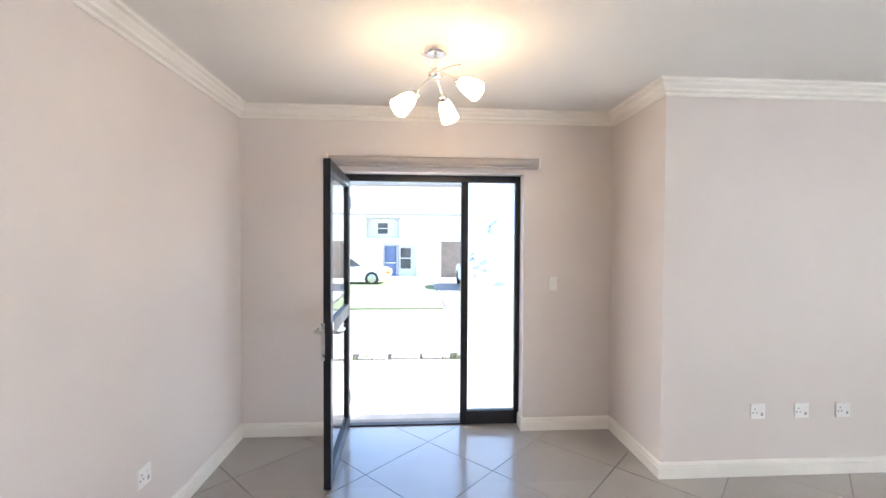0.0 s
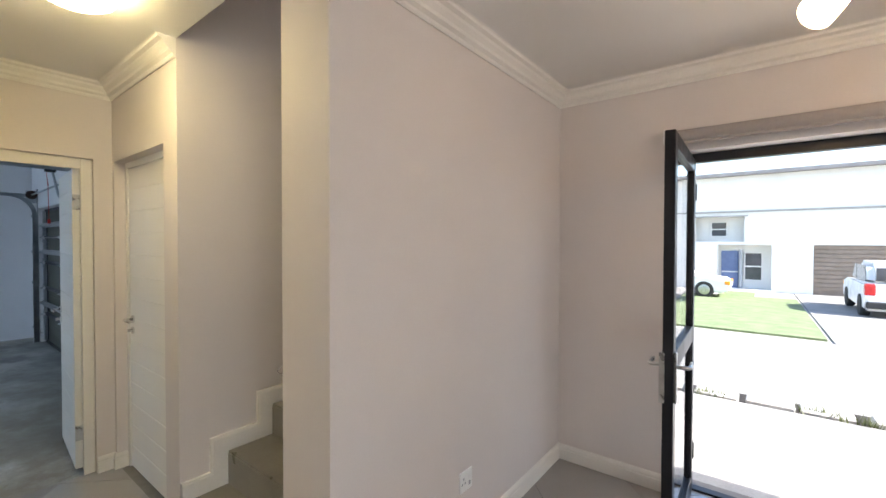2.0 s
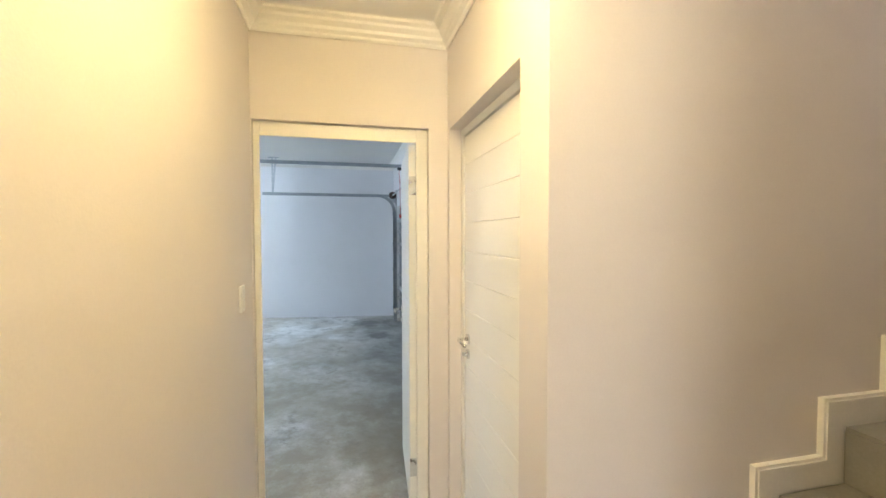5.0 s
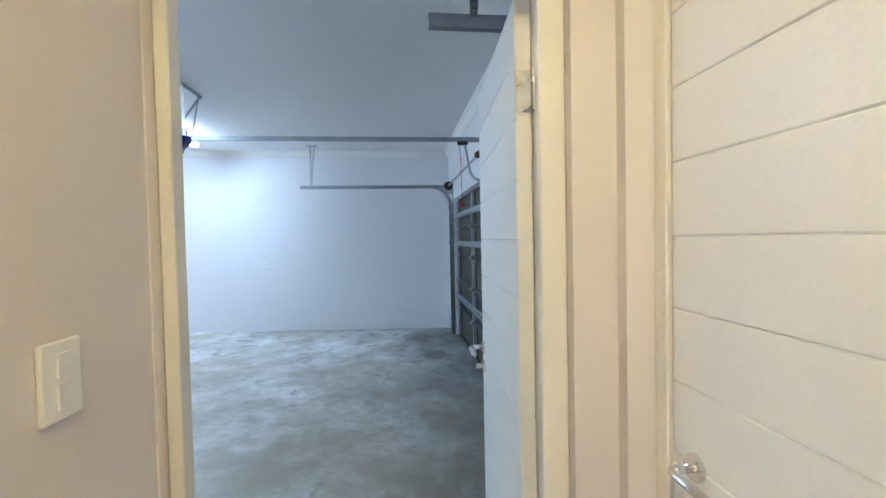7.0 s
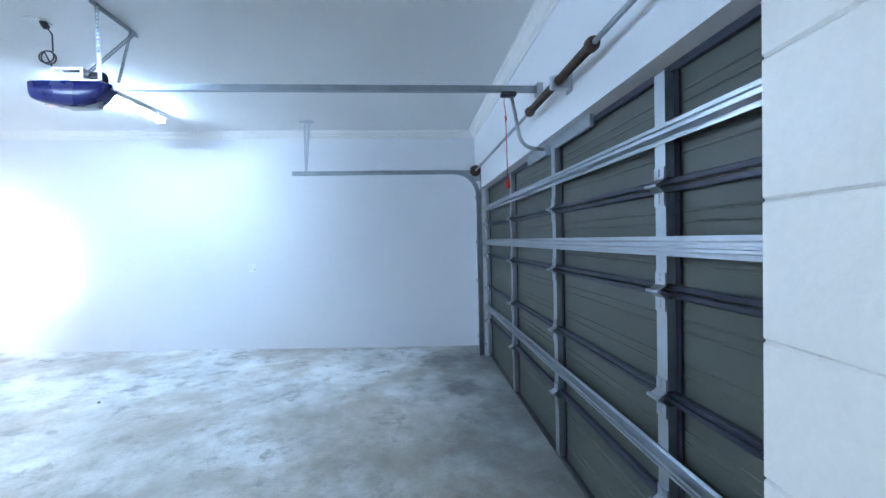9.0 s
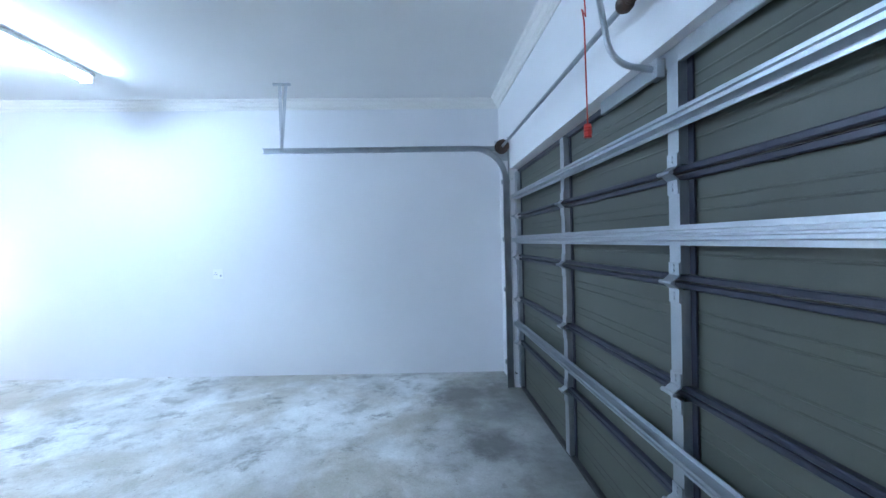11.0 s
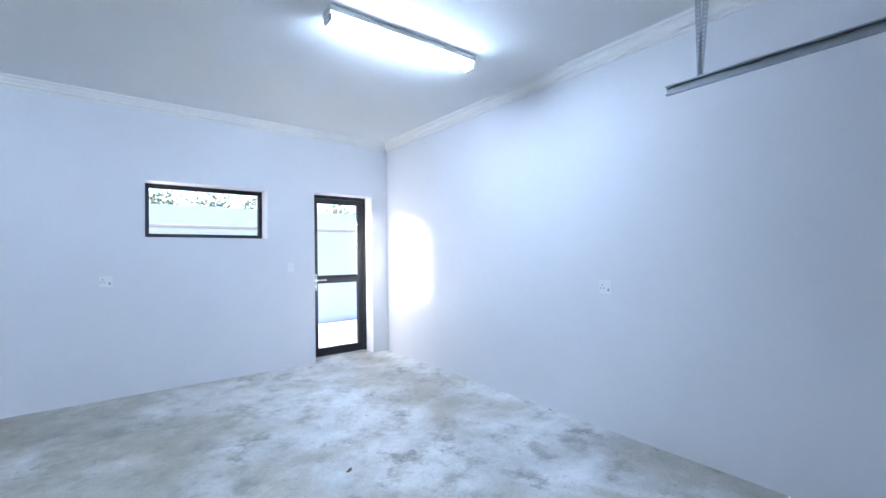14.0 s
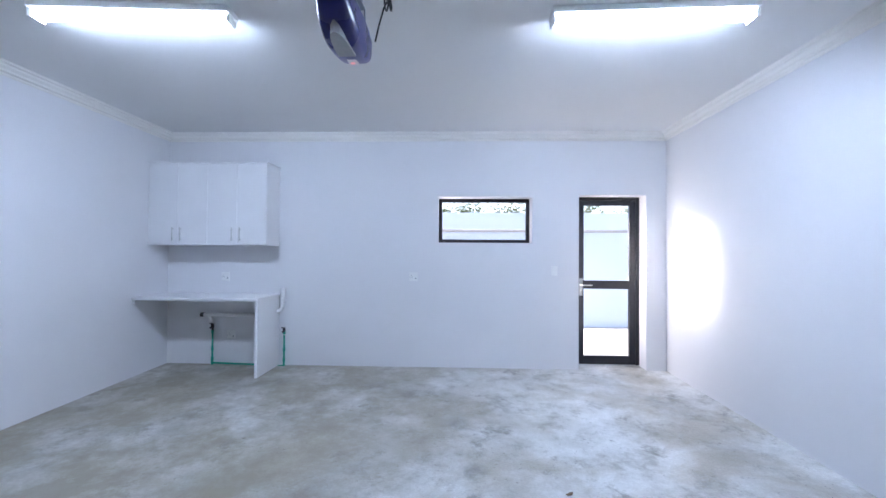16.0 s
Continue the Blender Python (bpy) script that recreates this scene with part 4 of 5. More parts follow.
lathe(bm, [(0.013, -0.024), (0.034, -0.024), (0.037, -0.018), (0.037, 0.018), (0.034, 0.024), (0.013, 0.024)], Matrix.Translation((-5.9, 1.532, 2.26)) @ Matrix.Rotation(radians(90), 4, "Y"), 22)
part("centre_bracket", bm, GALV, shaft)
for x, s in ((-8.765, 1), (-3.97, -1)):
    bm = bmesh.new()
    lathe(bm, [(0.014, -0.03), (0.066, -0.03), (0.066, -0.024), (0.056, -0.022)] + [(0.056 - 0.003 * (k % 2), -0.022 + 0.005 * k) for k in range(9)] + [(0.062, 0.022), (0.062, 0.03), (0.014, 0.03)], Matrix.Translation((x, 1.532, 2.26)) @ Matrix.Rotation(radians(90), 4, "Y"), 28)
    part("cable_drum", bm, RUST, shaft, "dark cast cable drum")
    part("end_bracket", boxes((x - s * 0.05 - 0.003, x - s * 0.05 + 0.003, 1.47, GN, 2.135, 2.325)), GALV, shaft)
    bm = bmesh.new()
    rod(bm, (x, 1.6, 2.26), (x, 1.61, 0.05), 0.002, 6)
    part("lift_cable", bm, STEEL, shaft)

# == door opener ==
OX = -6.38
op = thing("door_opener", "blue garage door opener with a steel rail, hung from the ceiling", "door opener", (OX, -1.33, 2.28))
part("rail", boxes((OX - 0.018, OX + 0.018, -1.13, 1.605, 2.378, 2.382), (OX - 0.018, OX - 0.014, -1.13, 1.605, 2.382, 2.412), (OX + 0.014, OX + 0.018, -1.13, 1.605, 2.382, 2.412), (OX - 0.018, OX + 0.018, -1.13, 1.605, 2.412, 2.416)), SHADEDSTEEL, op, "steel drive rail, coloured darker for shade")
part("header_bracket", boxes((OX - 0.03, OX + 0.03, 1.565, GN, 2.352, 2.432)), GALV, op)
part("trolley", boxes((OX - 0.028, OX + 0.028, 1.33, 1.43, 2.348, 2.378), bevel=0.006), BLACKP, op)
bm = bmesh.new()
pipe(bm, bend((OX, 1.40, 2.357), (OX, 1.46, 2.02), (OX, 1.65, 1.995), 0.09, 8), 0.012, 10)
part("arm", bm, GALV, op, "bent steel door arm", smooth=True)
part("door_bracket", boxes((OX - 0.03, OX + 0.03, 1.615, PY - 0.045, 1.96, 2.03), bevel=0.003), GALV, op)
bm = bmesh.new()
pipe(bm, [(OX, 1.355, 2.345), (OX + 0.012, 1.347, 2.31), (OX + 0.018, 1.355, 2.24), (OX, 1.365, 2.195), (OX - 0.014, 1.357, 2.23), (OX - 0.004, 1.361, 2.18), (OX, 1.365, 1.80)], 0.0028, 6)
cord = part("release_cord", bm, REDP, op, "red release cord with a knob", smooth=True)
bm = bmesh.new()
lathe(bm, [(0.0, -0.025), (0.013, -0.025)] + [(0.016 - 0.003 * (k % 2), -0.021 + 0.0055 * k) for k in range(8)] + [(0.013, 0.024), (0.0, 0.026)], Matrix.Translation((OX, 1.365, 1.773)), 16)
part("knob", bm, REDP, cord)
# body: a boat-shaped cover under a chassis
bm = bmesh.new()
sections = []
for y, top, bot, half in ((-1.556, 2.405, 2.33, 0.064), (-1.55, 2.408, 2.314, 0.069), (-1.53, 2.41, 2.304, 0.072), (-1.46, 2.41, 2.287, 0.076), (-1.40, 2.41, 2.276, 0.078), (-1.33, 2.41, 2.268, 0.078), (-1.27, 2.41, 2.271, 0.075), (-1.21, 2.41, 2.292, 0.069), (-1.16, 2.41, 2.328, 0.06), (-1.125, 2.405, 2.37, 0.05), (-1.11, 2.402, 2.392, 0.042)):
    ring = []
    for k in range(13):
        a = math.pi * k / 12
        e = 0.4
        cx, sx = math.cos(a), math.sin(a)
        ring.append((OX + half * math.copysign(abs(cx) ** e, cx), y, top - (top - bot) * abs(sx) ** e))
    sections.append([bm.verts.new(p) for p in ring])
for a, b in zip(sections, sections[1:]):
    for k in range(12):
        bm.faces.new([a[k], a[k + 1], b[k + 1], b[k]])
    bm.faces.new([a[0], b[0], b[12], a[12]])
bm.faces.new(sections[0])
bm.faces.new(sections[-1][::-1])
body = part("cover", bm, BLUEP, op, "glossy dark blue plastic cover", smooth=True)
bm = bmesh.new()
arch = [(0.037 * (1 - (k / 10) ** 2.4) ** 0.5, -1.38 + 0.2 * k / 10) for k in range(11)]
prism(bm, [(OX + w, y) for w, y in arch] + [(OX - w, y) for w, y in arch[-2::-1]], "z", 2.2655, 2.31)
part("light_panel", bm, GREYP, body, "grey translucent light panel")
part("display", boxes((OX - 0.021, OX + 0.021, -1.505, -1.445, 2.284, 2.31), bevel=0.003), PLASTIC, body, "small white display with red digits")
part("digits", boxes((OX - 0.009, OX - 0.003, -1.488, -1.474, 2.283, 2.2845), (OX + 0.003, OX + 0.009, -1.488, -1.474, 2.283, 2.2845)), DIGIT, body, "lit red digits")
part("chassis", boxes((OX - 0.074, OX + 0.074, -1.47, -1.14, 2.4115, 2.417), *[b for sx in (-1, 1) for b in (
    (OX + sx * 0.066 - 0.002, OX + sx * 0.066 + 0.002, -1.42, -1.405, 2.417, 2.478), (OX + sx * 0.066 - 0.002, OX + sx * 0.066 + 0.002, -1.255, -1.24, 2.417, 2.478),
    (OX + sx * 0.066 - 0.002, OX + sx * 0.066 + 0.002, -1.42, -1.24, 2.478, 2.49))], (OX - 0.064, OX + 0.064, -1.42, -1.24, 2.4865, 2.49)), SHADEDSTEEL, op, "open steel chassis frame")
part("transformer", boxes((OX - 0.05, OX + 0.05, -1.375, -1.265, 2.417, 2.472), bevel=0.008), PLASTIC, op, "white transformer block")
bm = bmesh.new()
rod(bm, (OX, -1.232, 2.452), (OX, -1.165, 2.452), 0.035, 20)
part("motor", bm, BLACKP, op)
part("ceiling_angle", boxes((OX - 0.31, OX + 0.12, -1.18, -1.15, HG - 0.004, HG), (OX - 0.31, OX + 0.12, -1.154, -1.15, HG - 0.032, HG - 0.004)), GALV, op)


def strap(a, b, parent):
    """A perforated strap between two places."""
    a, b = Vector(a), Vector(b)
    bm = bmesh.new()
    length = (b - a).length
    n = max(6, int(length / 0.022))
    for k in range(n):
        za, zb = length * k / n, length * (k + 1) / n
        box(bm, -0.0015, 0.0015, -0.011, -0.005, za, zb)
        box(bm, -0.0015, 0.0015, 0.005, 0.011, za, zb)
        box(bm, -0.0015, 0.0015, -0.005, 0.005, za + (zb - za) * 0.45, zb)
    bmesh.ops.transform(bm, matrix=Matrix.Translation(a) @ (b - a).to_track_quat("Z", "Y").to_matrix().to_4x4(), verts=bm.verts)
    part("strap", bm, SHADEDSTEEL, parent, "perforated hanging strap")


strap((OX - 0.07, -1.142, 2.41), (OX - 0.24, -1.148, HG - 0.005), op)
strap((OX + 0.07, -1.142, 2.41), (OX + 0.07, -1.148, HG - 0.005), op)
strap((OX + 0.066, -1.21, 2.46), (OX - 0.28, -1.148, HG - 0.01), op)

for o in op.children:
    if o.name.split(".")[0] in ("cover", "chassis", "transformer", "motor", "ceiling_angle", "strap"):
        o.matrix_basis = Matrix.Translation((0, 0.035, 0))

cs = thing("ceiling_socket", "white ceiling power outlet with a plugged black cord", "socket", (-6.478, -1.65, HG))
part("plate", boxes((-6.53, -6.43, -1.70, -1.60, HG - 0.012, HG), bevel=0.003), PLASTIC, cs)
bm = bmesh.new()
rod(bm, (-6.478, -1.62, HG - 0.012), (-6.478, -1.60, HG - 0.045), 0.02, 14)
part("plug", bm, BLACKP, cs)
bm = bmesh.new()
pts = [Vector((-6.478, -1.595, HG - 0.05)), Vector((-6.475, -1.565, HG - 0.09)), Vector((-6.47, -1.56, HG - 0.2))]
for k in range(26):
    a = 2 * math.pi * k / 13
    pts.append(Vector((-6.465 + 0.012 * math.sin(a * 0.5), -1.57 + 0.045 * math.sin(a) - 0.02, HG - 0.24 + 0.04 * math.cos(a))))
pts += [Vector((-6.45, -1.555, HG - 0.3)), Vector((-6.43, -1.55, HG - 0.38)), Vector((-6.42, -1.52, 2.405))]
pipe(bm, pts, 0.0045, 6)
part("power_cord", bm, BLACKP, cs, "looped black power cord", smooth=True)
cs.matrix_basis = Matrix.Translation((-0.05, 0.03, 0)) @ cs.matrix_basis

# == wall cabinet and worktop ==
cab = thing("wall_cabinet", "white melamine wall cabinet with four closed doors", "cabinet", (-4.0, GS, 1.54))
CX0, CX1, CF = -4.72, GE, -4.18
part("carcass", boxes((CX0, CX0 + 0.016, GS, CF - 0.018, 1.543, 2.447), (CX1 - 0.016, CX1, GS, CF - 0.018, 1.543, 2.447), (CX0 + 0.016, CX1 - 0.016, GS, GS + 0.01, 1.543, 2.447), (CX0 + 0.016, CX1 - 0.016, GS + 0.01, CF - 0.03, 2.0, 2.016)), MELA, cab)
part("top_board", boxes((CX0 - 0.008, CX1, GS, CF + 0.008, 2.447, 2.465), bevel=0.002), MELA, cab)
part("bottom_board", boxes((CX0 - 0.008, CX1, GS, CF + 0.008, 1.525, 1.543), bevel=0.002), MELA, cab)
dw = (CX1 - CX0) / 4
for k in range(4):
    x0 = CX0 + dw * k
    d = part("cabinet_door", boxes((x0 + 0.0015, x0 + dw - 0.0015, CF - 0.017, CF, 1.5455, 2.4445), bevel=0.0015), MELA, cab)
    hx = x0 + (dw - 0.045 if k % 2 == 0 else 0.045)
    bm = bmesh.new()
    rod(bm, (hx, CF + 0.028, 1.57), (hx, CF + 0.028, 1.725), 0.006, 12)
    for z in (1.59, 1.705):
        rod(bm, (hx, CF, z), (hx, CF + 0.028, z), 0.005, 10)
    part("handle", bm, STEEL, d, "satin steel bar handle")

table = thing("worktop", "white melamine worktop on an end panel, against the garage wall", "worktop", (-4.0, -4.2, FLS))
part("top", boxes((-4.745, GE, GS, -3.95, 0.925, 0.957), bevel=0.003), MELA, table)
zf = FLS - 0.008
part("end_panel", boxes((-4.735, -4.703, GS + 0.005, -3.975, zf, 0.925), bevel=0.002), MELA, table)
part("wall_cleat", boxes((GE - 0.03, GE, -4.45, -3.97, 0.88, 0.925), bevel=0.002), MELA, table)

waste = thing("waste_pipe", "white plastic waste pipe along the wall below the worktop", "pipe", (-4.3, GS, 0.7))
bm = bmesh.new()
pipe(bm, [(-3.83, GS + 0.05, 0.705), (-3.9, GS + 0.05, 0.70), (-4.66, GS + 0.05, 0.715)], 0.022, 14)
pipe(bm, [(-3.90, GS + 0.05, 0.70), (-3.91, GS + 0.05, 0.66), (-3.93, GS + 0.03, 0.62)], 0.02, 12)
part("pipe", bm, PVC, waste, smooth=True)
bm = bmesh.new()
rod(bm, (-3.81, GS + 0.05, 0.705), (-3.85, GS + 0.05, 0.705), 0.027, 16)
part("end_cap", bm, BLACKP, waste)
bm = bmesh.new()
pipe(bm, [(-4.705, GS + 0.05, 0.735)] + bend((-4.72, GS + 0.05, 0.745), (-4.80, GS + 0.05, 0.77), (-4.80, GS + 0.05, 1.03), 0.07, 8), 0.024, 14)
part("standpipe", bm, PVC, waste, smooth=True)

for xs, zt, route in ((-3.945, 0.575, [(-3.945, GS + 0.035, 0.50), (-3.945, GS + 0.035, 0.13), (-4.66, GS + 0.035, 0.115)]), (-4.81, 0.535, [(-4.81, GS + 0.035, 0.47), (-4.81, GS + 0.035, 0.105), (-4.705, GS + 0.035, 0.105)])):
    w = thing("water_pipe", "green plastic water pipe with a black stop tap", "pipe", (xs, GS, 0.1), "green water pipes")
    bm = bmesh.new()
    pipe(bm, bend(*route, 0.03), 0.011, 12)
    part("pipe", bm, GREENPIPE, w, smooth=True)
    for p in (0.18, 0.30, 0.5, route[1][2]):
        bm = bmesh.new()
        rod(bm, (xs, GS + 0.035, p - 0.018), (xs, GS + 0.035, p + 0.018), 0.0155, 12)
        part("fitting", bm, GREENPIPE, w)
    bm = bmesh.new()
    rod(bm, (xs, GS + 0.035, 0.5), (xs, GS + 0.035, zt + 0.02), 0.013, 12)
    rod(bm, (xs, GS + 0.02, zt - 0.02), (xs, GS + 0.085, zt - 0.02), 0.012, 12)
    rod(bm, (xs, GS + 0.06, zt - 0.02), (xs, GS + 0.06, zt + 0.025), 0.008, 10)
    box(bm, xs - 0.022, xs + 0.022, GS + 0.053, GS + 0.067, zt + 0.02, zt + 0.03)
    part("stop_tap", bm, BLACKP, w, "black stop tap")

# == bits lying on the garage floor ==
def on_floor(y):
    return FLN + (FLS - FLN) * (GN + 0.3 - y) / (GN + 0.3 - GS + 0.28)


def floor_bit(name, label, category, x, y, length, wide, turn, mat, curl):
    """A small curled scrap: a pointed outline with some thickness, its ends raised."""
    bm = bmesh.new()
    up, low = [], []
    for side in (1, -1):
        for k in range(9):
            u = (k if side > 0 else 8 - k) / 8
            if side < 0 and k in (0, 8):
                continue
            w = side * wide * math.sin(math.pi * u) ** 0.7 * (1 + 0.25 * math.sin(7 * u + turn))
            p = Matrix.Rotation(turn, 3, "Z") @ Vector(((u - 0.5) * length, w, curl * (2 * u - 1) ** 2 + 0.3 * abs(w) * curl / wide))
            up.append(bm.verts.new(p + Vector((x, y, on_floor(y) + 0.003))))
            low.append(bm.verts.new(p + Vector((x, y, on_floor(y) - 0.001))))
    bm.faces.new(up)
    bm.faces.new(low[::-1])
    for k in range(len(up)):
        j = (k + 1) % len(up)
        bm.faces.new([up[k], low[k], low[j], up[j]])
    tagged(mesh_object(name, bm, mat), label, category)


floor_bit("dry_leaf", "small curled brown dry leaf on the cement floor", "leaf", -7.51, -2.06, 0.055, 0.012, 0.5, DRYLEAF, 0.008)
for x, y, n, w, a, c in ((-9.265, -1.88, 0.05, 0.01, 1.3, 0.006), (-9.262, -0.66, 0.09, 0.009, 1.6, 0.004), (-9.25, -1.0, 0.035, 0.008, 1.1, 0.004), (-5.28, -2.66, 0.03, 0.009, 0.2, 0.003)):
    floor_bit("plaster_chip", "flake of plaster on the cement floor", "debris", x, y, n, w, a, CHIP, c)

# == back door and window of the garage ==
BY0, BY1 = -4.76, -4.71
back = thing("door_4", "black aluminium glazed back door, closed", "door", (-8.68, BY0, FLS), kind="structure")
DZ = FLS + 0.006
part("door_frame", boxes((-9.055, -9.015, BY0 - 0.01, BY1 + 0.01, DZ, 2.147), (-8.318, -8.278, BY0 - 0.01, BY1 + 0.01, DZ, 2.147), (-9.015, -8.318, BY0 - 0.01, BY1 + 0.01, 2.107, 2.147), bevel=0.003), BLACK, back)
leaf = part("door_leaf", boxes((-9.013, -8.94, BY0, BY1, DZ + 0.004, 2.105), (-8.393, -8.32, BY0, BY1, DZ + 0.004, 2.105), (-8.94, -8.393, BY0, BY1, 2.045, 2.105), (-8.94, -8.393, BY0, BY1, 1.035, 1.135), (-8.94, -8.393, BY0, BY1, DZ + 0.004, 0.225), bevel=0.003), BLACK, back)
for z0, z1 in ((0.225, 1.035), (1.135, 2.045)):
    p = part("pane", boxes((-8.94, -8.393, -4.738, -4.732, z0, z1)), GLASS, leaf)
    p.visible_shadow = False
lever(leaf, -8.36, BY1, 1.08, 1, -1, STEEL, True)

win = thing("window_1", "black aluminium window high in the garage wall", "window", (-7.18, BY0, 1.6), kind="structure")
part("window_frame", boxes((-7.735, -7.692, BY0, BY1, 1.58, 2.125), (-6.67, -6.627, BY0, BY1, 1.58, 2.125), (-7.692, -6.67, BY0, BY1, 2.08, 2.125), (-7.692, -6.67, BY0, BY1, 1.58, 1.625), bevel=0.003), BLACK, win)
p = part("pane", boxes((-7.692, -6.67, -4.738, -4.732, 1.625, 2.08)), GLASS, win)
p.visible_shadow = False

ORIGIN.x = 0
# unseen windows added to the living room and stairwell to let daylight in
w = thing("window_2", "wide black aluminium window, unseen, added for daylight in the living room", "window", (6.1, -2.5, 0.05), kind="structure")
part("window_frame", boxes((6.07, 6.13, -4.0, -3.95, 0.05, 2.2), (6.07, 6.13, -1.05, -1.0, 0.05, 2.2), (6.07, 6.13, -3.95, -1.05, 0.05, 0.1), (6.07, 6.13, -3.95, -1.05, 2.15, 2.2)), BLACK, w)
p = part("pane", boxes((6.097, 6.103, -3.95, -1.05, 0.1, 2.15)), GLASS, w)
p.visible_shadow = False
w = thing("window_3", "black aluminium window, unseen, added for daylight high in the stairwell", "window", (-1.34, 4.05, 3.7), kind="structure")
part("window_frame", boxes((-1.37, -1.31, 3.8, 3.85, 3.7, 4.3), (-1.37, -1.31, 4.25, 4.3, 3.7, 4.3), (-1.37, -1.31, 3.85, 4.25, 3.7, 3.75), (-1.37, -1.31, 3.85, 4.25, 4.25, 4.3)), BLACK, w)
p = part("pane", boxes((-1.343, -1.337, 3.85, 4.25, 3.75, 4.25)), GLASS, w)
p.visible_shadow = False

# == outside ==
def grade(y):
    """Height of the falling ground in front of the house."""
    return -0.06 - 0.031 * (min(y, 60) - 3.5)


bm = bmesh.new()
rows = [-400, -60, -9, -6.0, 3.48, 10, 20, 40, 60, 400]
zs = [0.0, 0.0, 0.0, -0.35, -0.35, grade(10), grade(20), grade(40), grade(60), grade(60)]
zs[3:5] = [-0.36, -0.36]
for (ya, za), (yb, zb) in zip(zip(rows, zs), zip(rows[1:], zs[1:])):
    bm.faces.new([bm.verts.new(p) for p in ((-400, ya, za), (400, ya, za), (400, yb, zb), (-400, yb, zb))])
bmesh.ops.remove_doubles(bm, verts=bm.verts, dist=1e-4)
tagged(mesh_object("ground", bm, SOIL), "pale dusty ground falling away from the house", "ground", kind="structure")


def strip(name, outline, lift, mat, label, category):
    """A flat sheet on the falling ground, with an edge of its own."""
    bm = bmesh.new()
    top = [bm.verts.new((x, y, grade(y) + lift)) for x, y in outline]
    low = [bm.verts.new((x, y, grade(y) - 0.1)) for x, y in outline]
    bm.faces.new(top)
    for i in range(len(outline)):
        j = (i + 1) % len(outline)
        bm.faces.new([top[i], low[i], low[j], top[j]])
    return tagged(mesh_object(name, bm, mat), label, category, kind="structure")


strip("pavement", [(-14, 3.48), (14, 3.48), (14, 4.9), (-14, 4.9)], 0.04, KERBM, "pale concrete apron in front of the door", "pavement")
strip("pavement_strip", [(-14, 4.9), (14, 4.9), (14, 5.62), (-14, 5.62)], 0.015, PAVE, "grey brick paving beside the street", "pavement")
strip("road", [(-40, 5.95), (40, 5.95), (40, 10.4), (-40, 10.4)], 0.02, PAVE, "pale paved street", "road")
strip("driveway", [(0.95, 10.4), (6.5, 10.4), (6.5, 24), (0.95, 24)], 0.024, PAVE, "pale paved driveway", "driveway")
strip("lawn", [(-6.2, 10.7), (0.87, 10.7), (0.87, 20.2), (-6.2, 20.2)], 0.045, GRASS, "bright green cut lawn", "lawn")
strip("lawn_patch", [(-1.55, 20.25), (-0.38, 20.25), (-0.38, 22.6), (-1.55, 22.6)], 0.045, GRASS, "small shaded patch of lawn before a porch", "lawn")
random.seed(4)
kerb = tagged(new("kerb"), "row of pale kerb bricks with dark gaps", "kerb", kind="structure")
kmesh = bpy.data.meshes.new("kerb_brick")
bm = boxes((-0.2, 0.2, -0.11, 0.11, -0.08, 0.05), bevel=0.012)
bm.to_mesh(kmesh)
bm.free()
kmesh.materials.append(KERBM)
for k in range(36):
    o = new("kerb_brick", kmesh)
    o.parent = kerb
    o.matrix_basis = pose(-8 + 0.47 * k + random.uniform(-0.03, 0.03), 5.79 + random.uniform(-0.015, 0.015), grade(5.79) + random.uniform(-0.012, 0.006), 0, 0, random.uniform(-2, 2))
for place in ((-0.55, 5.7), (0.36, 5.72), (0.7, 5.66), (-1.3, 5.7)):
    bm = bmesh.new()
    for k in range(60):
        a, r = random.uniform(0, 6.28), random.uniform(0, 0.12)
        p = Vector((place[0] + r * math.cos(a) * 1.6, place[1] + r * math.sin(a) * 0.6, grade(place[1])))
        t = p + Vector((random.uniform(-0.05, 0.05), random.uniform(-0.05, 0.05), random.uniform(0.05, 0.13)))
        s = Vector((math.cos(a), math.sin(a), 0)) * 0.006
        bm.faces.new([bm.verts.new(p - s), bm.verts.new(p + s), bm.verts.new(t)])
    tagged(mesh_object("weed_tuft", bm, LEAF), "tuft of green weed in the kerb joint", "weed", "kerb weeds")

# house across the street
HB = grade(23.9)
HY = 23.9
house = thing("house", "white double-storey house with a brown garage door across the street", "house", (0.5, HY, HB))


def facade(x0, x1, z0, z1, holes, y, depth):
    us = sorted({x0, x1, *[h[i] for h in holes for i in (0, 1)]})
    zz = sorted({z0, z1, *[h[i] for h in holes for i in (2, 3)]})
    for a, b in zip(us, us[1:]):
        for c, d in zip(zz, zz[1:]):
            if not any(h[0] < (a + b) / 2 < h[1] and h[2] < (c + d) / 2 < h[3] for h in holes):
                part("wall", boxes((a, b, y, y + depth, c, d)), PLASTER, house)


facade(-14, 14, HB - 0.2, 4.6, [(-0.86, 1.16, HB, 1.43), (-1.77, 0.16, 1.58, 2.74), (2.56, 6.9, HB, 1.43), (-8.2, -3.1, HB, 1.43)], HY, 0.35)
part("wall", boxes((-14, 14, HY + 0.66, HY + 0.96, HB - 0.2, 4.6)), PLASTER, house)
for x in (-0.98, 1.16):
    part("porch_wall", boxes((x, x + 0.12, HY + 0.35, HY + 0.66, HB, 1.55)), PLASTER, house)
for b in ((-0.98, 1.28, HY - 0.3, HY + 0.66, HB - 0.1, HB + 0.08), (-0.98, 1.28, HY + 0.35, HY + 0.66, 1.43, 1.56), (-1.9, 0.3, HY + 0.35, HY + 0.66, 2.74, 2.86)):
    part("porch_slab", boxes(b), PLASTER, house)
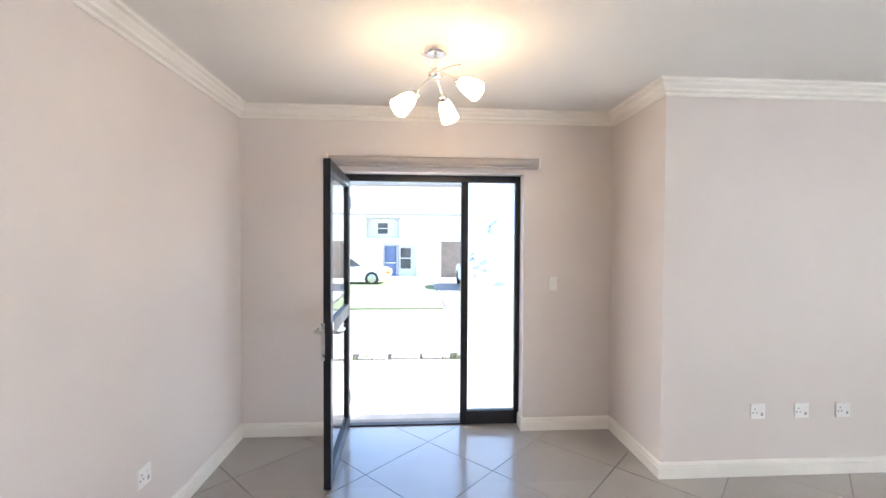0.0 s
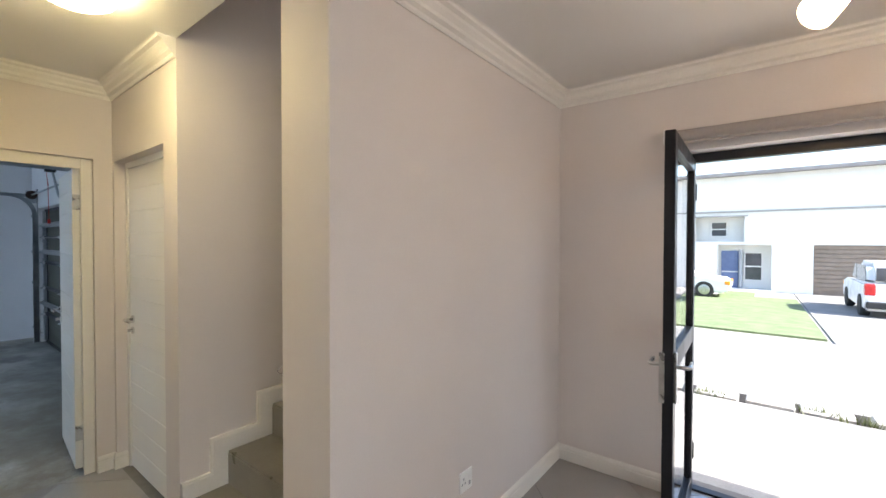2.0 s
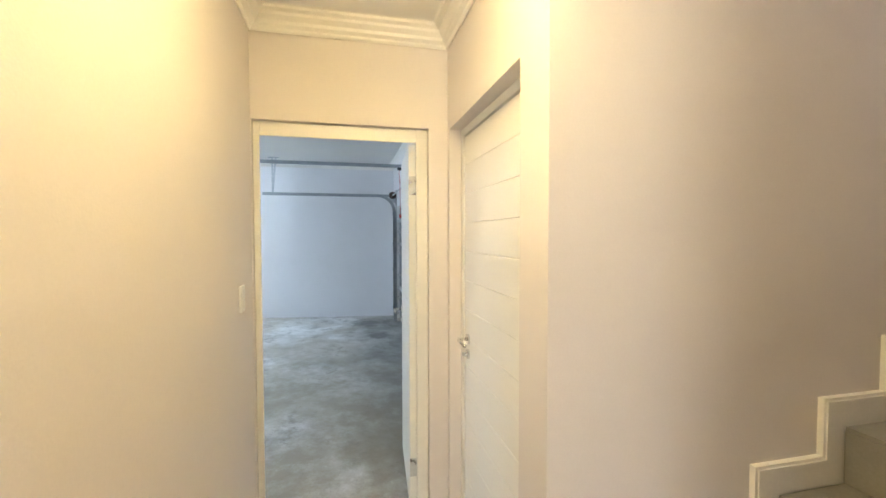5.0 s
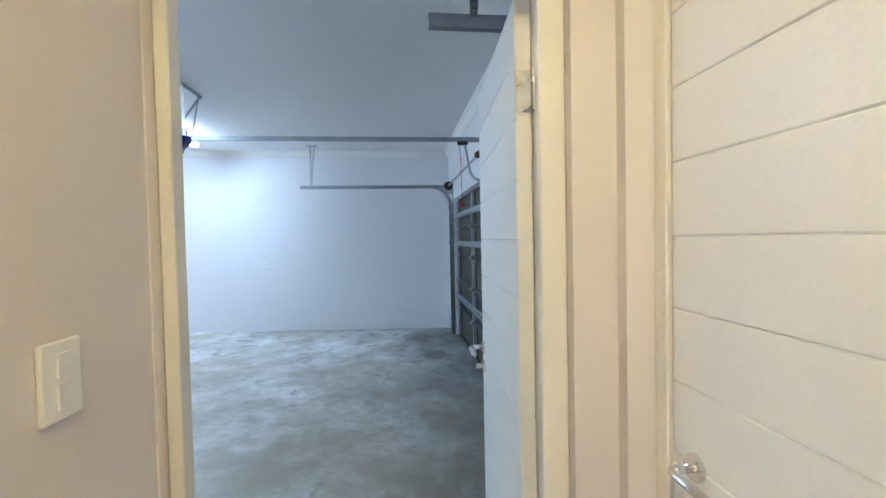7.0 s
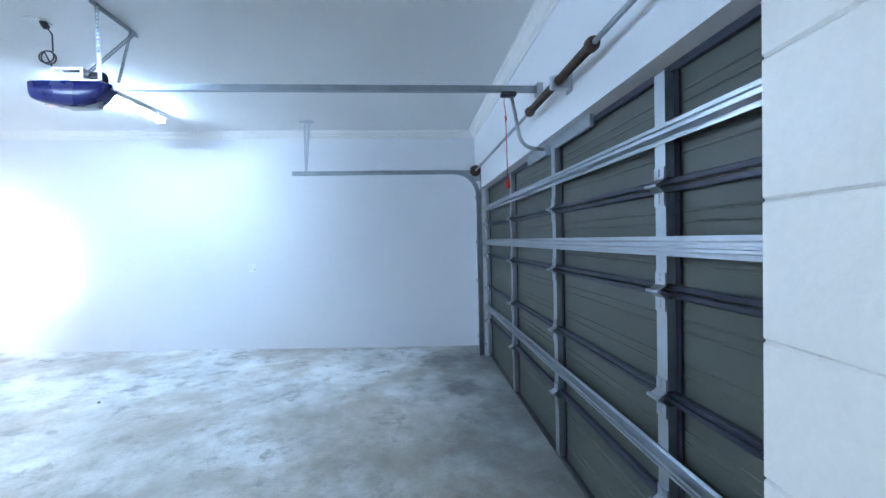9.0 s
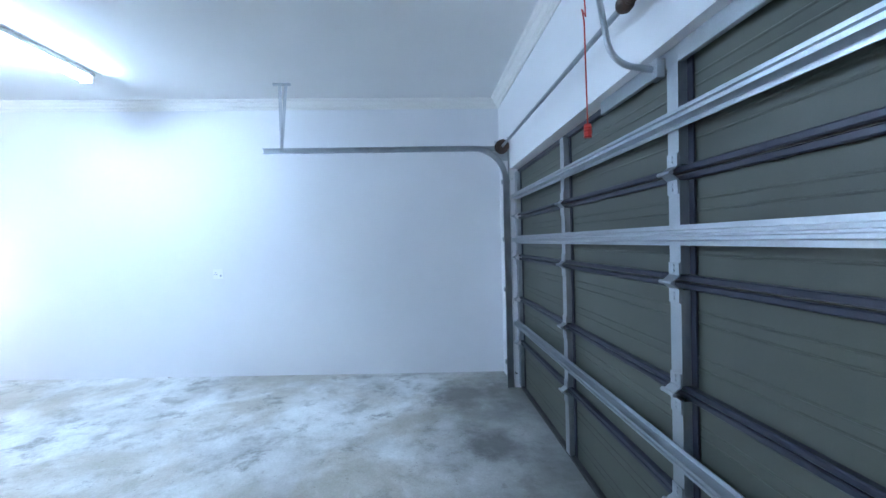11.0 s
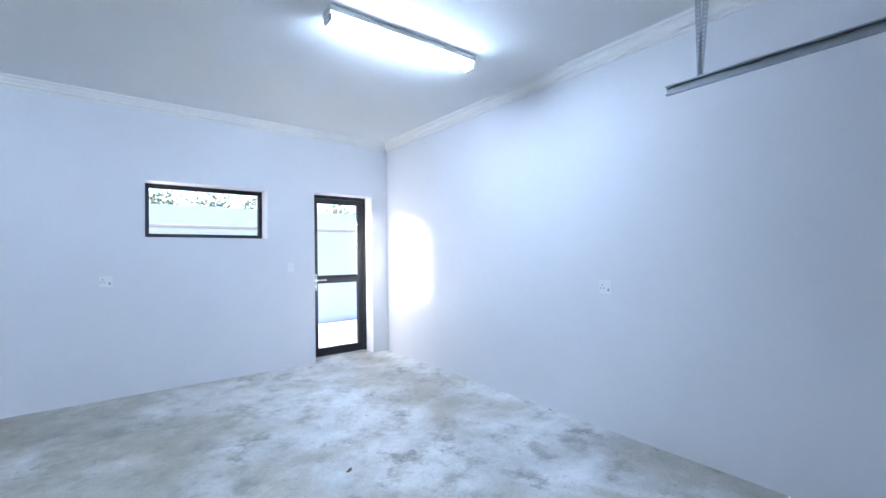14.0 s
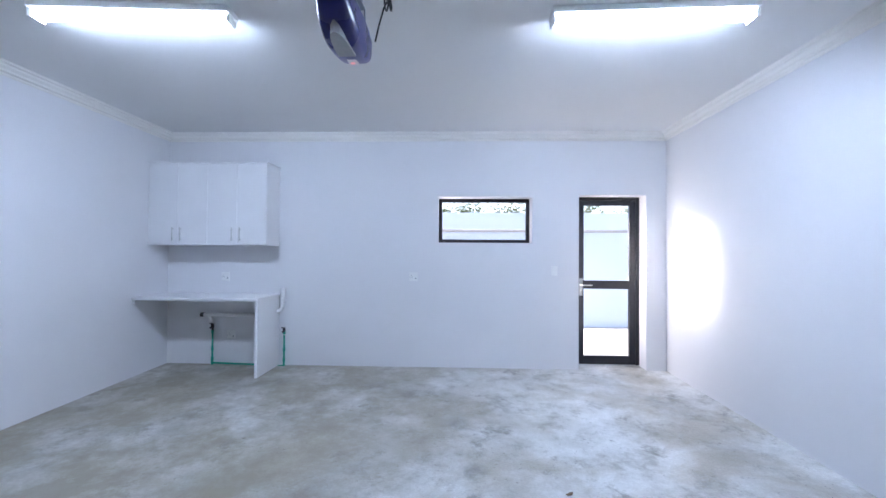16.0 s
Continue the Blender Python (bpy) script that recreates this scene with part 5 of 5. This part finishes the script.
part("ledge", boxes((-14, 14, HY - 0.06, HY, 2.92, 3.0), (-1.95, 0.3, HY - 0.08, HY, 2.74, 2.79)), KERBM, house)
part("roof", boxes((-14.4, 14.4, HY - 0.4, HY + 9, 4.6, 4.75)), ROOFM, house)
d = part("door", boxes((-0.74, -0.06, HY + 0.58, HY + 0.64, HB + 0.09, 1.15)), NAVY, house, "blue-grey panelled front door")
for z in (HB + 0.3, 0.2):
    part("door_panel", boxes((-0.64, -0.16, HY + 0.56, HY + 0.58, z, z + 0.62)), NAVY, d)
part("door_rail", boxes((-0.72, -0.08, HY + 0.55, HY + 0.58, 0.12, 0.18)), PLASTER, d)
part("screen", boxes((-0.03, 0.1, HY + 0.4, HY + 0.65, HB + 0.09, 1.2)), GREYP, house)
for x0, x1, z0, z1, y in ((0.14, 0.86, -0.25, 1.10, HY + 0.6), (-1.2, -0.5, 1.8, 2.55, HY + 0.6)):
    w = part("window", boxes((x0, x1, y, y + 0.05, z0, z0 + 0.06), (x0, x1, y, y + 0.05, z1 - 0.06, z1), (x0, x0 + 0.06, y, y + 0.05, z0 + 0.06, z1 - 0.06), (x1 - 0.06, x1, y, y + 0.05, z0 + 0.06, z1 - 0.06), (x0 + 0.06, x1 - 0.06, y, y + 0.05, (z0 + z1) / 2 - 0.03, (z0 + z1) / 2 + 0.03)), PLASTER, house)
    part("pane", boxes((x0 + 0.06, x1 - 0.06, y + 0.02, y + 0.03, z0 + 0.06, z1 - 0.06)), DARKWIN, w)
for x0, x1 in ((2.56, 6.9), (-8.2, -3.1)):
    g = part("garage_door", boxes((x0, x1, HY + 0.12, HY + 0.14, HB, 1.43)), BROWN, house, "brown slatted garage door")
    n = 12
    for k in range(n):
        z0 = HB + (1.43 - HB) * k / n
        part("slat", boxes((x0 + 0.01, x1 - 0.01, HY + 0.09, HY + 0.12, z0 + 0.012, z0 + (1.43 - HB) / n - 0.012), bevel=0.008), BROWN, g)


house.location.x -= 1.0


def car(name, label, m, length, height, hood):
    """A parked car: lower body, cabin with windows, four wheels and lamps; nose along +x of m."""
    c = tagged(new(name), label, "car")
    c.matrix_basis = m
    hw = 0.84

    def piece(n, bm, mat, parent=None, lab="", smooth=False):
        d = bpy.data.meshes.new(n)
        bmesh.ops.recalc_face_normals(bm, faces=bm.faces)
        bm.to_mesh(d)
        bm.free()
        d.materials.append(mat)
        o = tagged(new(n, d), lab)
        o.parent = parent or c
        return o
    L = length / 2
    bm = bmesh.new()
    prism(bm, [(-L, 0.32), (-L + 0.1, 0.22), (L - 0.15, 0.22), (L, 0.35), (L, 0.6), (L - 0.12, hood - 0.08), (L - 0.9, hood), (-L + 0.25, hood + 0.05), (-L + 0.02, hood), (-L, 0.6)], "y", -hw, hw)
    bmesh.ops.bevel(bm, geom=list(bm.edges), offset=0.12, segments=4, affect="EDGES", clamp_overlap=True)
    body = piece("body", bm, CARW)
    bm = bmesh.new()
    prism(bm, [(-L + 0.06, hood - 0.02), (L - 1.0, hood - 0.02), (L - 1.75, height), (-L + 0.35, height)], "y", -hw + 0.08, hw - 0.08)
    bmesh.ops.bevel(bm, geom=list(bm.edges), offset=0.14, segments=4, affect="EDGES", clamp_overlap=True)
    cabin = piece("cabin", bm, CARW)
    for s in (-1, 1):
        for xa, xb, xc, xd in ((-L + 0.5, -0.12, -0.12, -L + 0.62), (-0.04, L - 1.25, L - 1.72, -0.04)):
            bm = bmesh.new()
            prism(bm, [(xa, hood + 0.06), (xb, hood + 0.06), (xc, height - 0.1), (xd, height - 0.1)], "y", s * (hw - 0.085), s * (hw - 0.07))
            piece("side_window", bm, DARKWIN, cabin)
        bm = boxes((-L - 0.012, -L + 0.2, s * (hw - 0.2), s * (hw + 0.006), hood - 0.28, hood + 0.02) if s > 0 else (-L - 0.012, -L + 0.2, -(hw + 0.006), -(hw - 0.2), hood - 0.28, hood + 0.02), bevel=0.02)
        piece("tail_light", bm, LAMPRED, body, "red tail light")
        bm = boxes((L - 0.18, L + 0.004, min(s * (hw - 0.3), s * (hw + 0.004)), max(s * (hw - 0.3), s * (hw + 0.004)), hood - 0.28, hood - 0.14), bevel=0.02)
        piece("indicator", bm, LAMPORANGE, body, "orange corner lamp")
        for x in (-L + 0.75, L - 0.8):
            bm = bmesh.new()
            lathe(bm, [(0.19, -0.1), (0.29, -0.1), (0.32, -0.06), (0.32, 0.06), (0.29, 0.1), (0.19, 0.1), (0.19, -0.1)], Matrix.Translation((x, s * (hw - 0.08), 0.32)) @ Matrix.Rotation(radians(90), 4, "X"), 24)
            w = piece("wheel", bm, TYRE)
            bm = bmesh.new()
            lathe(bm, [(0.0, -0.09), (0.12, -0.092), (0.19, -0.08), (0.19, 0.08), (0.12, 0.092), (0.0, 0.09)], Matrix.Translation((x, s * (hw - 0.08), 0.32)) @ Matrix.Rotation(radians(90), 4, "X"), 20)
            piece("rim", bm, STEEL, w)
    piece("rear_window", boxes((-L + 0.10, -L + 0.2, -hw + 0.22, hw - 0.22, hood + 0.1, height - 0.14)), DARKWIN, cabin)
    piece("bumper", boxes((-L - 0.04, -L + 0.1, -hw + 0.02, hw - 0.02, 0.3, 0.48), bevel=0.03), BLACKP, body)
    return c


car("car", "white hatchback parked on the driveway, seen from behind", pose(2.85, 17.6, grade(17.6) + 0.024, 0, 0, 90), 3.9, 1.5, 0.92)
car("car", "white low car parked beside the lawn", pose(-3.15, 19.4, grade(19.4) + 0.02), 4.2, 1.3, 0.8)

# back yard
ORIGIN.x = GX
YW = -7.53
slab("ground_yard", GW - 6, GE + 6, YW, GS - 0.28, -0.3, FLS - 0.02, KERBM)
yard = wall("wall_yard", "x", YW - 0.22, YW, GW - 6, GE + 6, -0.3, 1.88, [], YARDW)
wall("wall_yard_upper", "x", YW - 0.5, YW - 0.3, GW - 6, GE + 6, -0.3, 2.28, [], YARDW)
tagged(mesh_object("coping_yard", boxes((GW - 6, GE + 6, YW - 0.26, YW + 0.03, 1.88, 1.93), bevel=0.006), KERBM), kind="structure")
random.seed(9)
for x, y, r in ((-12.5, -11.5, 1.3), (-10.2, -10.6, 1.05), (-8.3, -11.2, 1.25), (-6.6, -10.4, 0.95), (-4.6, -11.4, 1.2)):
    bush = thing("tree", "leafy green tree behind the yard wall", "tree", (x, y, 0), "trees behind the yard wall")
    bm = bmesh.new()
    rod(bm, (x, y, 0), (x + 0.05, y, 1.6), 0.09, 10, 0.06)
    for k in range(5):
        a = 1.257 * k
        rod(bm, (x + 0.04, y, 1.3), (x + 0.6 * r * math.cos(a), y + 0.6 * r * math.sin(a), 2.1 + 0.1 * k), 0.04, 7, 0.015)
    part("trunk", bm, BARK, bush)
    bm = bmesh.new()
    clumps = [(Vector((x + random.gauss(0, 0.5) * r, y + random.gauss(0, 0.45) * r, 2.1 + random.uniform(-0.35, 0.75) * r * 0.75)), random.uniform(0.18, 0.42) * r) for _ in range(22)]
    for c, cr in clumps:
        for k in range(90):
            d = Vector((random.gauss(0, 1), random.gauss(0, 1), random.gauss(0, 0.8))).normalized() * cr * random.uniform(0.5, 1.05)
            p = c + d
            u = Vector((random.gauss(0, 1), random.gauss(0, 1), random.gauss(0, 1))).normalized()
            v = u.orthogonal().normalized()
            s = random.uniform(0.03, 0.065)
            bm.faces.new([bm.verts.new(p - u * s), bm.verts.new(p + v * s * 0.45), bm.verts.new(p + u * s), bm.verts.new(p - v * s * 0.45)])
    part("crown", bm, LEAF, bush)


ORIGIN.x = 0


# == floor tiles, laid on the diagonal ==
def clip_poly(poly, x0, x1, y0, y1):
    for axis, lim, keep in ((0, x0, 1), (0, x1, -1), (1, y0, 1), (1, y1, -1)):
        out = []
        for i, p in enumerate(poly):
            q = poly[(i + 1) % len(poly)]
            a, b = (p[axis] - lim) * keep, (q[axis] - lim) * keep
            if a >= 0:
                out.append(p)
            if (a >= 0) != (b >= 0):
                t = a / (a - b)
                out.append((p[0] + (q[0] - p[0]) * t, p[1] + (q[1] - p[1]) * t))
        poly = out
        if len(poly) < 3:
            return []
    return poly


def tile_mesh(poly):
    bm = bmesh.new()
    prism(bm, poly, "z", -0.012, 0.0)
    bmesh.ops.recalc_face_normals(bm, faces=bm.faces)
    d = bpy.data.meshes.new("tile")
    bm.to_mesh(d)
    bm.free()
    d.materials.append(TILE)
    return d


HALF = 0.6 / math.sqrt(2)
IN = HALF - 0.0025 * math.sqrt(2)
whole = tile_mesh([(IN, 0), (0, IN), (-IN, 0), (0, -IN)])
for x0, x1, y0, y1 in ((-1.3, 6.0, -4.5, CS), (LX, 6.0, CS, RY), (LX, RX, RY, 3.335), (DX - 0.04, LX, CS, CN + 0.02)):
    for i in range(-16, 20):
        for j in range(-19, 6):
            if (i + j) % 2:
                continue
            cx, cy = -0.175 + HALF * (i + 1), 2.63 + HALF * j
            sq = [(cx + IN, cy), (cx, cy + IN), (cx - IN, cy), (cx, cy - IN)]
            got = clip_poly(sq, x0, x1, y0, y1)
            if not got:
                continue
            if len(got) == 4 and all(abs(a[0] - b[0]) + abs(a[1] - b[1]) < 1e-9 for a, b in zip(got, sq)):
                o = new("tile", whole)
                o.location = (cx, cy, 0)
            else:
                got = [p for k, p in enumerate(got) if (Vector(p) - Vector(got[k - 1])).length > 1e-5]
                if len(got) < 3:
                    continue
                o = new("tile", tile_mesh(got))
            o.parent = floor
